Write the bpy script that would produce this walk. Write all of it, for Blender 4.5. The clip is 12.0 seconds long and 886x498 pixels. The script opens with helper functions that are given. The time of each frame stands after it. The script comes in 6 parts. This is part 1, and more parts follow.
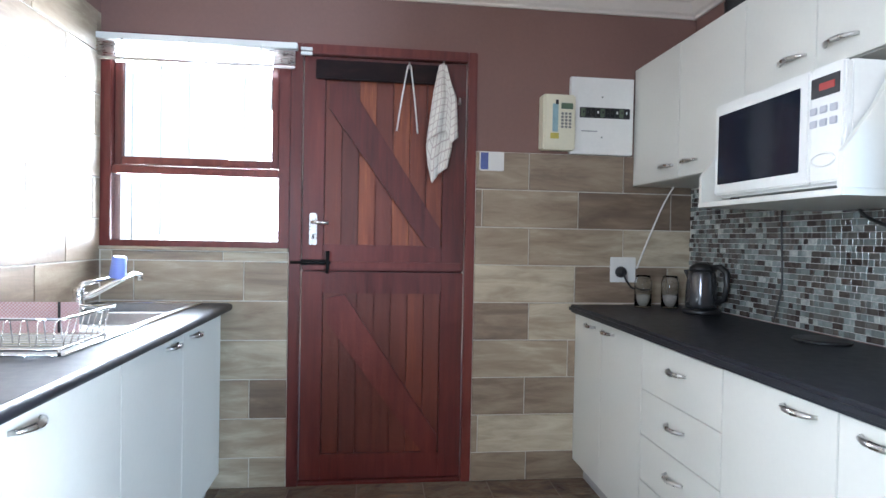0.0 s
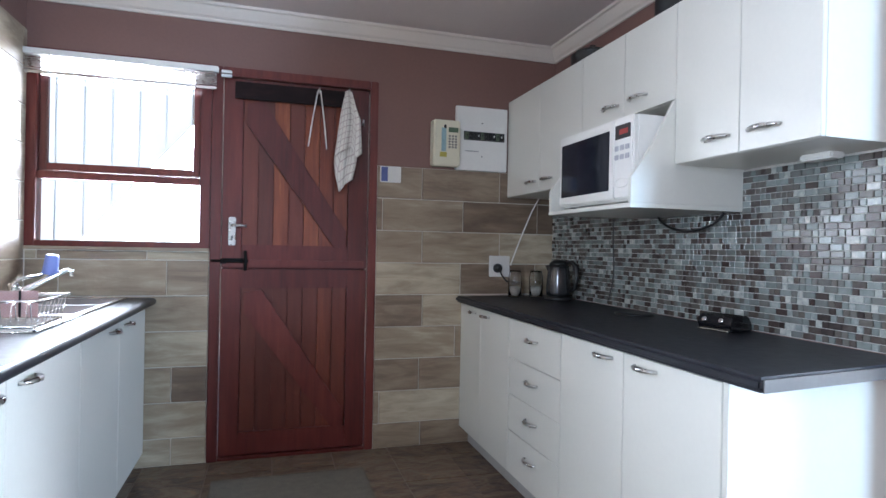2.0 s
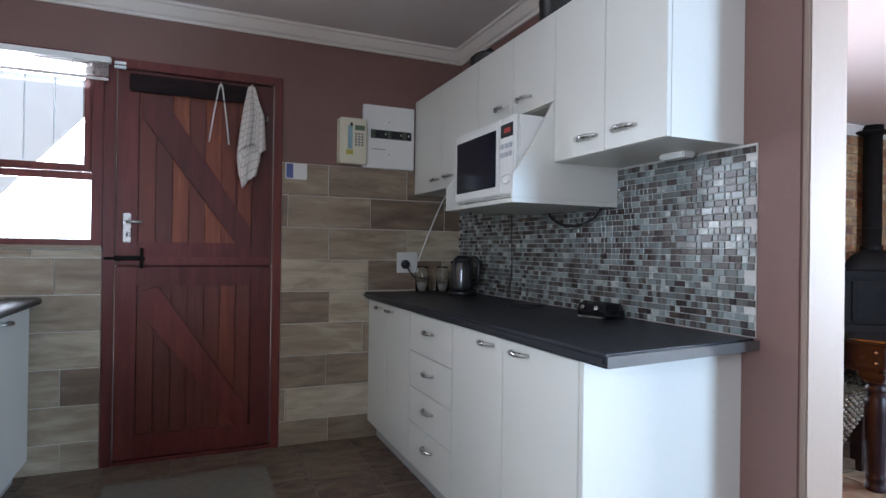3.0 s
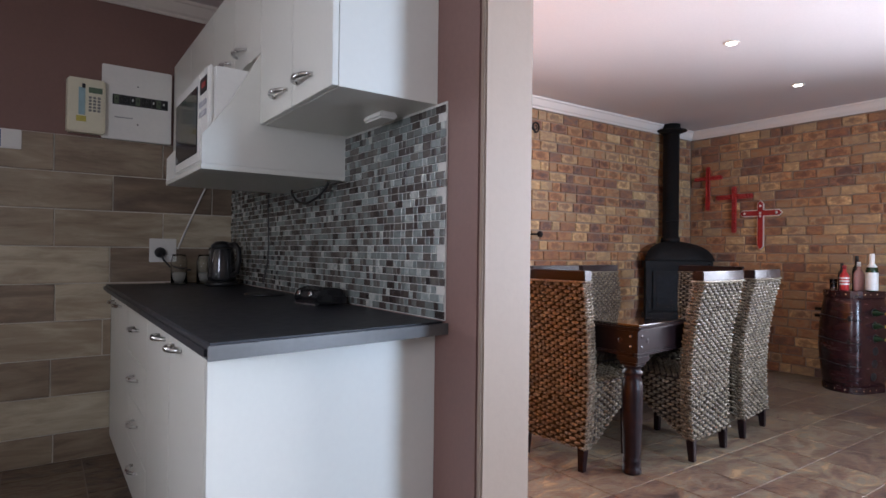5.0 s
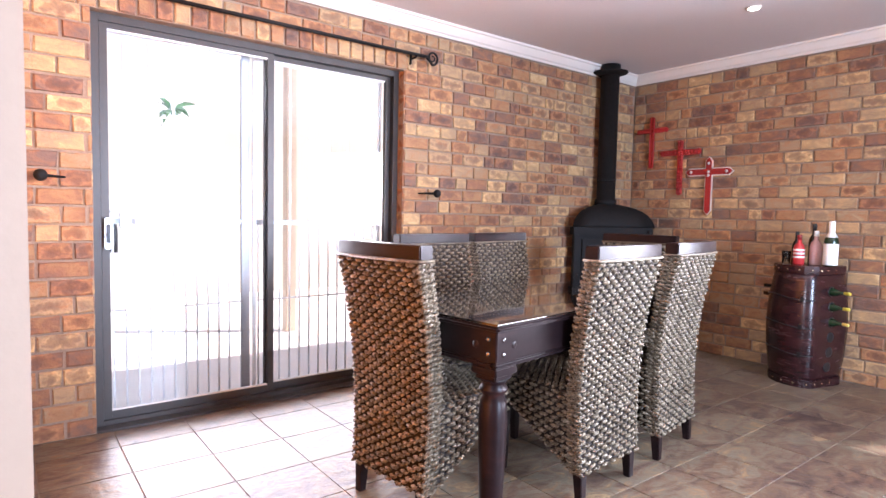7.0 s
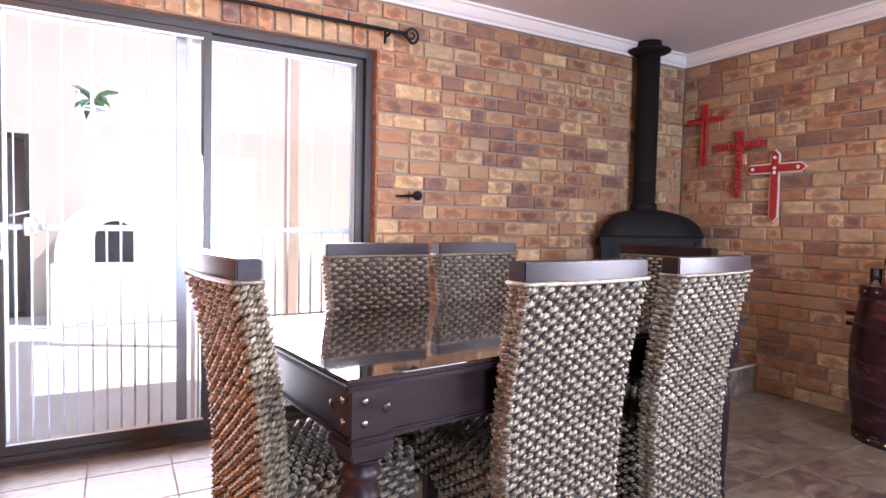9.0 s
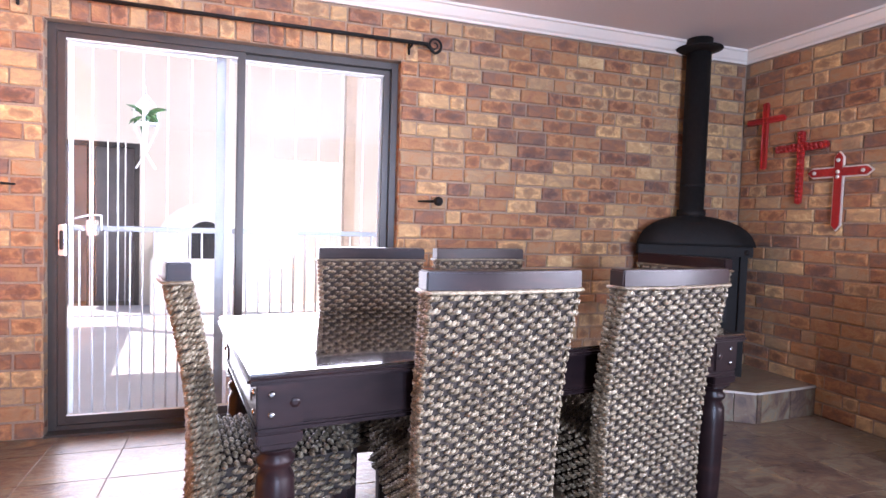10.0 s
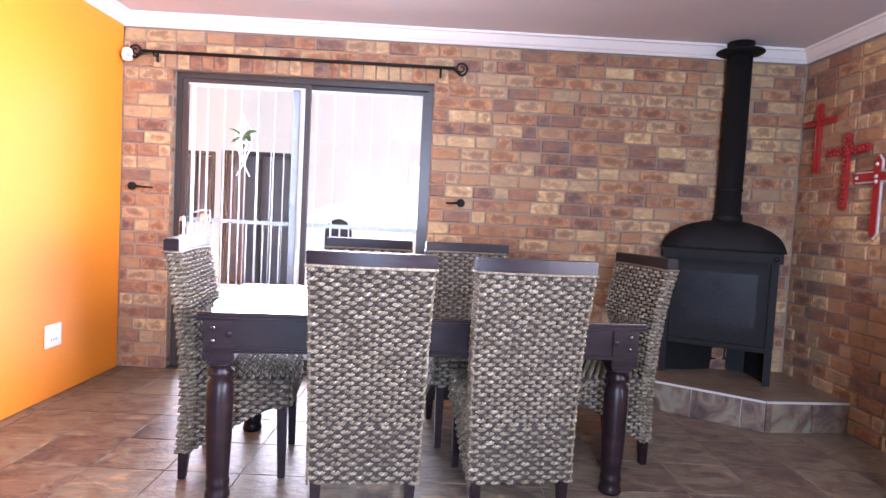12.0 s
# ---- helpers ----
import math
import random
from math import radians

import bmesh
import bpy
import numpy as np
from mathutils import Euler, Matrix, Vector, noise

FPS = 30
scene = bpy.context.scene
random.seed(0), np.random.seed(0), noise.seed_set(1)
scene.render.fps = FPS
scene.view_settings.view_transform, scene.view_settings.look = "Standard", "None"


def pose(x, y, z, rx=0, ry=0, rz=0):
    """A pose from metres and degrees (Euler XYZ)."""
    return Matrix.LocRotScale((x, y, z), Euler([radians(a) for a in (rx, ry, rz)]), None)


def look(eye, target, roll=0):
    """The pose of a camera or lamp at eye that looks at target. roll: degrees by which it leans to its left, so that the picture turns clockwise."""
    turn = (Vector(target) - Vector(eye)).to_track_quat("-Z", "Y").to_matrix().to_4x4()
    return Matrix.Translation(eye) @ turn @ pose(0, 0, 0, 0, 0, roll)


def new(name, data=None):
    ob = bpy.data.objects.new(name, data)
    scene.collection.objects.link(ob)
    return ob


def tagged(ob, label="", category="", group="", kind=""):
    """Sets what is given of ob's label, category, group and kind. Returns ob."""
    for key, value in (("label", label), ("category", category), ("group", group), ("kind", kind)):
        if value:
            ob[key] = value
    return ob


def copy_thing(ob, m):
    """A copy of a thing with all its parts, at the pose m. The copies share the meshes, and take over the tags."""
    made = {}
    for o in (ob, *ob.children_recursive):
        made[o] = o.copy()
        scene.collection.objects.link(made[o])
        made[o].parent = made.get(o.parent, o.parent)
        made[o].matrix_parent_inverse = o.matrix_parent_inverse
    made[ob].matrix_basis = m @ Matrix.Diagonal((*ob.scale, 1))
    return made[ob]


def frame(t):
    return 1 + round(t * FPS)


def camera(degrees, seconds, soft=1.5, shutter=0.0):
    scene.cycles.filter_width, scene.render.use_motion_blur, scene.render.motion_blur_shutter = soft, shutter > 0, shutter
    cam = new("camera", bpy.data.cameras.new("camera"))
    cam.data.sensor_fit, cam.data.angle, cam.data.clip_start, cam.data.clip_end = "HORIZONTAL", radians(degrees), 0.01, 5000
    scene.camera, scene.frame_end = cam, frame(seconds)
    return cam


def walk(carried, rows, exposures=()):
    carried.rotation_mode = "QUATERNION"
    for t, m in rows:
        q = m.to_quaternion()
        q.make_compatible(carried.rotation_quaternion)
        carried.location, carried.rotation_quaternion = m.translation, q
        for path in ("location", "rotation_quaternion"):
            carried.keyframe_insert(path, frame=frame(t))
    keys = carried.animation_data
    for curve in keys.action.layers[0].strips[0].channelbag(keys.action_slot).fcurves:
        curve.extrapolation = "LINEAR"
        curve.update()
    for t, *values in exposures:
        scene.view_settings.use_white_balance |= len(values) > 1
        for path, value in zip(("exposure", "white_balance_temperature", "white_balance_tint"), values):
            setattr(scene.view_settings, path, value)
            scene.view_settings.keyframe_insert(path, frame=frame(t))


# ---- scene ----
cam = camera(75.2, 12.0)
PATH = [
    (0, (0.642, 0.223, 1.256), (0.876, 2.209, 1.222), 1.1),
    (0.5, (0.606, 0.079, 1.248), (0.9, 2.057, 1.223), 1.2),
    (1, (0.559, -0.072, 1.243), (0.936, 1.892, 1.224), 1.2),
    (1.5, (0.54, -0.199, 1.229), (1.017, 1.743, 1.221), 1.2),
    (2, (0.532, -0.287, 1.222), (1.111, 1.627, 1.219), 1.1),
    (2.5, (0.565, -0.348, 1.206), (1.245, 1.532, 1.207), 0.9),
    (3, (0.673, -0.407, 1.193), (1.465, 1.429, 1.199), 0.8),
    (3.2, (0.739, -0.424, 1.185), (1.565, 1.397, 1.203), 1.2),
    (4.8, (1.3, -0.458, 1.146), (2.413, 1.203, 1.156), 0.8),
    (5, (1.383, -0.452, 1.123), (2.528, 1.187, 1.133), 0.7),
    (5.5, (1.672, -0.405, 1.117), (2.869, 1.197, 1.085), 0.9),
    (6, (1.937, -0.329, 1.109), (3.151, 1.257, 1.016), 0.9),
    (6.5, (2.249, -0.205, 1.138), (3.469, 1.375, 1.014), 1.1),
    (7, (2.481, -0.099, 1.147), (3.697, 1.485, 1.024), 1.2),
    (7.2, (2.576, -0.054, 1.159), (3.791, 1.53, 1.029), 1.3),
    (8.8, (3.263, 0.111, 1.119), (4.29, 1.825, 1.034), 1.1),
    (9, (3.375, 0.107, 1.129), (4.353, 1.849, 1.039), 1.2),
    (9.5, (3.61, 0.005, 1.138), (4.444, 1.82, 1.048), 1.5),
    (10, (3.809, -0.162, 1.165), (4.453, 1.729, 1.07), 1.8),
    (10.5, (4.046, -0.332, 1.182), (4.533, 1.605, 1.084), 2.2),
    (11, (4.288, -0.517, 1.178), (4.595, 1.457, 1.077), 2.6),
    (11.5, (4.502, -0.714, 1.18), (4.675, 1.276, 1.072), 2.9),
    (12, (4.721, -0.876, 1.183), (4.75, 1.121, 1.072), 3.0),
]
walk(cam, [(t, look(eye, target, roll)) for t, eye, target, roll in PATH], [(0, 1.22, 5740, 9), (1.5, 0.97, 5740, 12), (2.5, 0.42, 5760, 12), (4.9, -0.26, 6200, 19), (5.5, 0.02, 6350, 21), (6.0, 0.34, 6320, 24), (7.0, 0.80, 6240, 24), (9.0, 0.62, 6220, 27), (12, 0.50, 5980, 28)])

# ---- light ----
world = bpy.data.worlds.new("sky")
scene.world = world
world.use_nodes = True
wn = world.node_tree.nodes
sky = wn.new("ShaderNodeTexSky")
sky.sky_type = "NISHITA"
sky.sun_disc = False
sky.sun_elevation, sky.sun_rotation = radians(49), radians(118.5)
world.node_tree.links.new(sky.outputs["Color"], wn["Background"].inputs["Color"])
wn["Background"].inputs["Strength"].default_value = 0.15

sun = new("sun", bpy.data.lights.new("sun", "SUN"))
sun.data.energy, sun.data.angle, sun.data.color = 4.4, radians(0.5), (1.0, 0.95, 0.88)
sun.matrix_world = look((8, -6, 12), (8 - 0.57, -6 + 0.31, 12 - 0.76))


KY_IN = 3.193


def window_light(x, y, z, w, h, to, power, colour=(1, 1, 1), spread=150):
    lamp = new("window_light", bpy.data.lights.new("window_light", "AREA"))
    lamp.data.shape, lamp.data.size, lamp.data.size_y = "RECTANGLE", w, h
    lamp.data.energy, lamp.data.color, lamp.data.spread = power, colour, radians(spread)
    lamp.matrix_world = look((x, y, z), to)
    return lamp


window_light(-0.22, KY_IN, 1.70, 0.78, 0.94, (-0.10, 0, 1.60), 32, (0.90, 0.95, 1.0), 110)
window_light(3.75, 3.268, 1.06, 1.70, 1.95, (3.75, 0, 1.12), 38, (0.93, 0.96, 1.0), 100)
window_light(4.75, -3.19, 1.30, 1.1, 1.6, (4.5, 3, 0.9), 190, (0.60, 0.80, 1.0))
# unseen east opening, added to light the orange wall head-on
window_light(7.26, -1.0, 1.45, 2.3, 1.3, (2.5, 1.5, 1.9), 125, (0.84, 0.92, 1.0), 80)
# unseen west opening, added to brighten cabinet fronts and mosaic
window_light(-0.67, -0.98, 1.50, 0.96, 1.06, (2.0, -0.3, 1.25), 36, (0.80, 0.90, 1.0))

# ---- materials ----


def material(name):
    m = bpy.data.materials.new(name)
    m.use_nodes = True
    return m, m.node_tree.nodes, m.node_tree.links, m.node_tree.nodes["Principled BSDF"]


def paint(name, colour, rough=0.5, grain=0.06, scale=6.0, bump=0.08, metal=0.0, fine=60.0, island=0.0, coat=0.0):
    """A surface with two scales of variation in colour, a varied gloss and a fine relief."""
    m, n, l, b = material(name)
    big, small = n.new("ShaderNodeTexNoise"), n.new("ShaderNodeTexNoise")
    big.inputs["Scale"].default_value, small.inputs["Scale"].default_value = scale, fine
    big.inputs["Detail"].default_value, small.inputs["Detail"].default_value = 5, 3
    geo = n.new("ShaderNodeNewGeometry")
    for t in (big, small):
        l.new(geo.outputs["Position"], t.inputs["Vector"])
    add = n.new("ShaderNodeMath")
    add.operation = "ADD"
    l.new(big.outputs["Fac"], add.inputs[0])
    l.new(small.outputs["Fac"], add.inputs[1])
    ramp = n.new("ShaderNodeMapRange")
    ramp.inputs["From Min"].default_value, ramp.inputs["From Max"].default_value = 0.6, 1.4
    ramp.inputs["To Min"].default_value, ramp.inputs["To Max"].default_value = 1 - grain, 1 + grain
    l.new(add.outputs[0], ramp.inputs["Value"])
    mul = n.new("ShaderNodeVectorMath")
    mul.operation = "SCALE"
    mul.inputs[0].default_value = colour
    l.new(ramp.outputs[0], mul.inputs["Scale"])
    l.new(mul.outputs[0], b.inputs["Base Color"])
    rr = n.new("ShaderNodeMapRange")
    rr.inputs["To Min"].default_value, rr.inputs["To Max"].default_value = max(rough - 0.08, 0.02), min(rough + 0.08, 1)
    l.new(big.outputs["Fac"], rr.inputs["Value"])
    l.new(rr.outputs[0], b.inputs["Roughness"])
    b.inputs["Metallic"].default_value = metal
    b.inputs["Coat Weight"].default_value = coat
    if bump:
        bp = n.new("ShaderNodeBump")
        bp.inputs["Strength"].default_value, bp.inputs["Distance"].default_value = bump, 0.004
        l.new(small.outputs["Fac"], bp.inputs["Height"])
        l.new(bp.outputs["Normal"], b.inputs["Normal"])
    return m


def mixed(name, stops, scale=(1, 1, 1), noise_scale=3.0, rough=0.5, bump=0.2, detail=6, random_part=0.5, distortion=0.0, fine=40.0, rough_span=0.12, coat=0.0, span=(0.28, 0.72)):
    """Pieces whose colour is drawn from a ramp by the piece and by a stretched noise: stone, wood, brick, glass chips."""
    m, n, l, b = material(name)
    info = n.new("ShaderNodeObjectInfo")
    geo = n.new("ShaderNodeNewGeometry")
    mp = n.new("ShaderNodeMapping")
    mp.inputs["Scale"].default_value = scale
    l.new(geo.outputs["Position"], mp.inputs["Vector"])
    rnd = n.new("ShaderNodeMath")
    rnd.operation = "ADD"
    l.new(info.outputs["Random"], rnd.inputs[0])
    l.new(geo.outputs["Random Per Island"], rnd.inputs[1])
    fr = n.new("ShaderNodeMath")
    fr.operation = "FRACT"
    l.new(rnd.outputs[0], fr.inputs[0])
    sh = n.new("ShaderNodeVectorMath")
    sh.operation = "SCALE"
    sh.inputs[0].default_value = (17.0, 31.0, 23.0)
    l.new(fr.outputs[0], sh.inputs["Scale"])
    ad = n.new("ShaderNodeVectorMath")
    ad.operation = "ADD"
    l.new(mp.outputs[0], ad.inputs[0])
    l.new(sh.outputs[0], ad.inputs[1])
    ns = n.new("ShaderNodeTexNoise")
    ns.inputs["Scale"].default_value, ns.inputs["Detail"].default_value, ns.inputs["Distortion"].default_value = noise_scale, detail, distortion
    ns.inputs["Roughness"].default_value = 0.62
    l.new(ad.outputs[0], ns.inputs["Vector"])
    st = n.new("ShaderNodeMapRange")
    st.inputs["From Min"].default_value, st.inputs["From Max"].default_value = span
    l.new(ns.outputs["Fac"], st.inputs["Value"])
    mx = n.new("ShaderNodeMix")
    mx.data_type = "FLOAT"
    mx.inputs["Factor"].default_value = random_part
    l.new(st.outputs[0], mx.inputs["A"])
    l.new(fr.outputs[0], mx.inputs["B"])
    ramp = n.new("ShaderNodeValToRGB")
    el = ramp.color_ramp.elements
    el[0].position, el[0].color = stops[0][0], (*stops[0][1], 1)
    el[1].position, el[1].color = stops[-1][0], (*stops[-1][1], 1)
    for p, c in stops[1:-1]:
        e = el.new(p)
        e.color = (*c, 1)
    l.new(mx.outputs["Result"], ramp.inputs["Fac"])
    l.new(ramp.outputs["Color"], b.inputs["Base Color"])
    fn = n.new("ShaderNodeTexNoise")
    fn.inputs["Scale"].default_value, fn.inputs["Detail"].default_value = fine, 4
    l.new(geo.outputs["Position"], fn.inputs["Vector"])
    rr = n.new("ShaderNodeMapRange")
    rr.inputs["To Min"].default_value, rr.inputs["To Max"].default_value = max(0.02, rough - rough_span), min(1, rough + rough_span)
    l.new(ns.outputs["Fac"], rr.inputs["Value"])
    l.new(rr.outputs[0], b.inputs["Roughness"])
    b.inputs["Coat Weight"].default_value = coat
    sm = n.new("ShaderNodeMath")
    sm.operation = "ADD"
    l.new(ns.outputs["Fac"], sm.inputs[0])
    l.new(fn.outputs["Fac"], sm.inputs[1])
    bp = n.new("ShaderNodeBump")
    bp.inputs["Strength"].default_value, bp.inputs["Distance"].default_value = bump, 0.006
    l.new(sm.outputs[0], bp.inputs["Height"])
    l.new(bp.outputs["Normal"], b.inputs["Normal"])
    return m


def glass_pane(name, rough=0.0):
    m, n, l, b = material(name)
    b.inputs["Transmission Weight"].default_value = 1
    b.inputs["Roughness"].default_value = rough
    b.inputs["IOR"].default_value = 1.45
    b.inputs["Base Color"].default_value = (0.97, 0.99, 0.98, 1)
    return m


BROWN = paint("brown_wall_paint", (0.205, 0.112, 0.092), 0.55, 0.06, 3, 0.10)
BEIGE = paint("beige_wall_paint", (0.285, 0.205, 0.152), 0.6, 0.04, 3, 0.10)
ORANGE = paint("orange_wall_paint", (0.90, 0.262, 0.012), 0.55, 0.05, 2, 0.08)
CEILING = paint("white_ceiling_paint", (0.68, 0.61, 0.585), 0.8, 0.03, 2, 0.06)
CORNICE = paint("white_cornice_paint", (0.72, 0.65, 0.58), 0.6, 0.03, 4, 0.04)
WHITE = paint("white_laminate", (0.70, 0.69, 0.63), 0.32, 0.02, 3, 0.02)
WORKTOP = paint("black_granite_laminate", (0.018, 0.019, 0.024), 0.42, 0.5, 30, 0.03, fine=220)
WORKTOP.node_tree.nodes["Principled BSDF"].inputs["Specular IOR Level"].default_value = 0.28
STEEL = paint("brushed_steel", (0.62, 0.61, 0.59), 0.28, 0.08, 30, 0.03, metal=1.0, fine=200)
CHROME = paint("chrome", (0.78, 0.78, 0.78), 0.10, 0.03, 20, 0.0, metal=1.0)
BLACK = paint("black_plastic", (0.012, 0.012, 0.013), 0.35, 0.2, 20, 0.03)
IRON = paint("black_iron", (0.012, 0.0105, 0.010), 0.62, 0.3, 8, 0.15)
ALU = paint("bronze_aluminium", (0.060, 0.052, 0.047), 0.4, 0.12, 8, 0.03, metal=0.5)
WHITE_PLASTIC = paint("white_plastic", (0.78, 0.77, 0.73), 0.38, 0.03, 8, 0.03)
CREAM = paint("cream_plastic", (0.72, 0.68, 0.52), 0.42, 0.04, 8, 0.03)
MERANTI = mixed("dark_red_door_wood", [(0.0, (0.055, 0.012, 0.011)), (0.5, (0.120, 0.022, 0.018)), (1.0, (0.195, 0.042, 0.030))], (14, 14, 1.2), 2.2, 0.34, 0.12, random_part=0.4)
PLANKS = mixed("red_brown_plank_wood", [(0.0, (0.065, 0.017, 0.013)), (0.6, (0.15, 0.035, 0.021)), (0.85, (0.25, 0.066, 0.028)), (1.0, (0.42, 0.14, 0.05))], (16, 16, 1.0), 2.2, 0.36, 0.15, random_part=0.62)
MAHOGANY = mixed("dark_mahogany", [(0.0, (0.007, 0.004, 0.005)), (0.6, (0.014, 0.007, 0.0075)), (1.0, (0.030, 0.012, 0.011))], (3, 3, 12), 2.0, 0.34, 0.05, random_part=0.25)
MAHOGANY.node_tree.nodes["Principled BSDF"].inputs["Specular IOR Level"].default_value = 0.16
BARREL_WOOD = mixed("dark_maroon_barrel_wood", [(0.0, (0.012, 0.004, 0.005)), (0.6, (0.030, 0.009, 0.010)), (1.0, (0.062, 0.020, 0.019))], (3, 3, 12), 2.0, 0.24, 0.05, random_part=0.25)
WALL_TILE = mixed("wood_look_wall_tile", [(0.0, (0.105, 0.072, 0.050)), (0.3, (0.205, 0.146, 0.100)), (0.6, (0.35, 0.28, 0.195)), (0.82, (0.51, 0.44, 0.32)), (1.0, (0.62, 0.56, 0.43))], (1.7, 1.7, 9), 1.7, 0.42, 0.14, detail=9, random_part=0.50, distortion=0.45)
SLATE = mixed("slate_floor_tile", [(0.0, (0.050, 0.032, 0.028)), (0.3, (0.112, 0.073, 0.058)), (0.5, (0.165, 0.108, 0.070)), (0.68, (0.175, 0.155, 0.115)), (0.84, (0.24, 0.158, 0.090)), (1.0, (0.36, 0.26, 0.15))], (1, 1.7, 1), 5.5, 0.34, 0.45, detail=8, random_part=0.24, distortion=1.4, rough_span=0.16, span=(0.34, 0.66))
SLATE.node_tree.nodes["Principled BSDF"].inputs["Specular IOR Level"].default_value = 0.28
GROUT = paint("grey_grout", (0.62, 0.58, 0.50), 0.85, 0.1, 10, 0.2)
MORTAR = paint("brick_mortar", (0.27, 0.190, 0.135), 0.95, 0.2, 14, 0.5, fine=90)
BRICK = mixed("clinker_face_brick", [(0.0, (0.095, 0.056, 0.045)), (0.15, (0.160, 0.090, 0.064)), (0.32, (0.245, 0.110, 0.056)), (0.48, (0.345, 0.170, 0.074)), (0.64, (0.31, 0.200, 0.112)), (0.82, (0.46, 0.285, 0.13)), (1.0, (0.64, 0.47, 0.25))], (6, 6, 11), 1.8, 0.8, 0.6, random_part=0.62, distortion=0.8, fine=70)
GLASS = glass_pane("window_glass")

# ---- building helpers ----


def box(bm, x0, x1, y0, y1, z0, z1, m=None):
    v = [bm.verts.new(m @ Vector(p) if m else p) for p in ((x0, y0, z0), (x1, y0, z0), (x1, y1, z0), (x0, y1, z0), (x0, y0, z1), (x1, y0, z1), (x1, y1, z1), (x0, y1, z1))]
    f = [bm.faces.new([v[i] for i in q]) for q in ((3, 2, 1, 0), (4, 5, 6, 7), (0, 1, 5, 4), (1, 2, 6, 5), (2, 3, 7, 6), (3, 0, 4, 7))]
    return f


def tube(bm, pts, r, sides=10, closed=False, caps=True):
    """A round bar along a line of points; r is one radius or one for each point."""
    pts = [Vector(p) for p in pts]
    rs = r if isinstance(r, (list, tuple)) else [r] * len(pts)
    rings, up = [], None
    for i, p in enumerate(pts):
        a = pts[i - 1] if i else (pts[-1] if closed else pts[0])
        b = pts[i + 1] if i + 1 < len(pts) else (pts[0] if closed else pts[-1])
        d = (b - a).normalized()
        if up is None:
            up = d.orthogonal().normalized()
        up = (up - d * up.dot(d)).normalized()
        side = d.cross(up)
        rings.append([bm.verts.new(p + (up * math.cos(6.28319 * k / sides) + side * math.sin(6.28319 * k / sides)) * rs[i]) for k in range(sides)])
    pairs = list(zip(rings, rings[1:])) + ([(rings[-1], rings[0])] if closed else [])
    for a, b in pairs:
        for k in range(sides):
            bm.faces.new((a[k], a[(k + 1) % sides], b[(k + 1) % sides], b[k])).smooth = True
    if caps and not closed:
        bm.faces.new(rings[0][::-1])
        bm.faces.new(rings[-1])


def lathe(bm, profile, x=0, y=0, z=0, sides=24, m=None):
    """A turned shape from rows of (radius, height)."""
    rings = []
    for r, h in profile:
        ring = []
        for k in range(sides):
            p = Vector((x + r * math.cos(6.28319 * k / sides), y + r * math.sin(6.28319 * k / sides), z + h))
            ring.append(bm.verts.new(m @ p if m else p))
        rings.append(ring)
    for a, b in zip(rings, rings[1:]):
        for k in range(sides):
            bm.faces.new((a[k], a[(k + 1) % sides], b[(k + 1) % sides], b[k])).smooth = True
    bm.faces.new(rings[0][::-1])
    bm.faces.new(rings[-1])


def prism(bm, outline, axis, a, b):
    """Extrude an outline of pairs along an axis ('x', 'y' or 'z') from a to b."""
    def at(p, d):
        return {"x": (d, p[0], p[1]), "y": (p[0], d, p[1]), "z": (p[0], p[1], d)}[axis]
    lo, hi = [bm.verts.new(at(p, a)) for p in outline], [bm.verts.new(at(p, b)) for p in outline]
    bm.faces.new(lo[::-1])
    bm.faces.new(hi)
    for i in range(len(outline)):
        j = (i + 1) % len(outline)
        bm.faces.new((lo[i], lo[j], hi[j], hi[i]))


def mesh_of(name, bm, mat, bevel=0.0, segments=2):
    bmesh.ops.recalc_face_normals(bm, faces=bm.faces)
    if bevel:
        edges = [e for e in bm.edges if len(e.link_faces) == 2 and e.calc_face_angle() > 0.6]
        bmesh.ops.bevel(bm, geom=edges, offset=bevel, segments=segments, affect="EDGES", clamp_overlap=True)
    me = bpy.data.meshes.new(name)
    bm.to_mesh(me)
    bm.free()
    me.materials.append(mat)
    return me


def part(name, bm, mat, parent=None, label="", bevel=0.0, segments=2):
    ob = new(name, mesh_of(name, bm, mat, bevel, segments))
    ob.parent = parent
    return tagged(ob, label)


def block(name, dims, mat, parent=None, label="", bevel=0.002, m=None):
    bm = bmesh.new()
    box(bm, *dims, m)
    return part(name, bm, mat, parent, label, bevel)


def thing(name, label, category, m=None, group=""):
    ob = new(name)
    ob.empty_display_size = 0.1
    if m:
        ob.matrix_basis = m
    return tagged(ob, label, category, group)


def setting(ob, label="", category=""):
    return tagged(ob, label, category, "", "structure")


# ---- the shell ----
KX0, KX1, DX0, DX1, KY, DY, BY, CEIL = -0.68, 2.335, 2.503, 7.27, 3.165, 3.20, -3.2, 2.47
WEND, KCEIL = 0.742, 2.545


def wall_with_holes(name, axis, lo, hi, d0, d1, z0, z1, holes, mat, label):
    """A wall from lo to hi along an axis, d0 to d1 thick, with openings (a, b, za, zb) that go through it."""
    bm = bmesh.new()
    cuts = sorted({lo, hi, *[h[0] for h in holes], *[h[1] for h in holes]})
    for a, b in zip(cuts, cuts[1:]):
        zs = [z0]
        for h in sorted([h for h in holes if h[0] <= a + 1e-6 and h[1] >= b - 1e-6], key=lambda h: h[2]):
            zs += [h[2], h[3]]
        zs.append(z1)
        for c, d in zip(zs[::2], zs[1::2]):
            if d - c > 1e-4:
                box(bm, *((a, b, d0, d1) if axis == "x" else (d0, d1, a, b)), c, d)
    return setting(part(name, bm, mat), label, "wall")


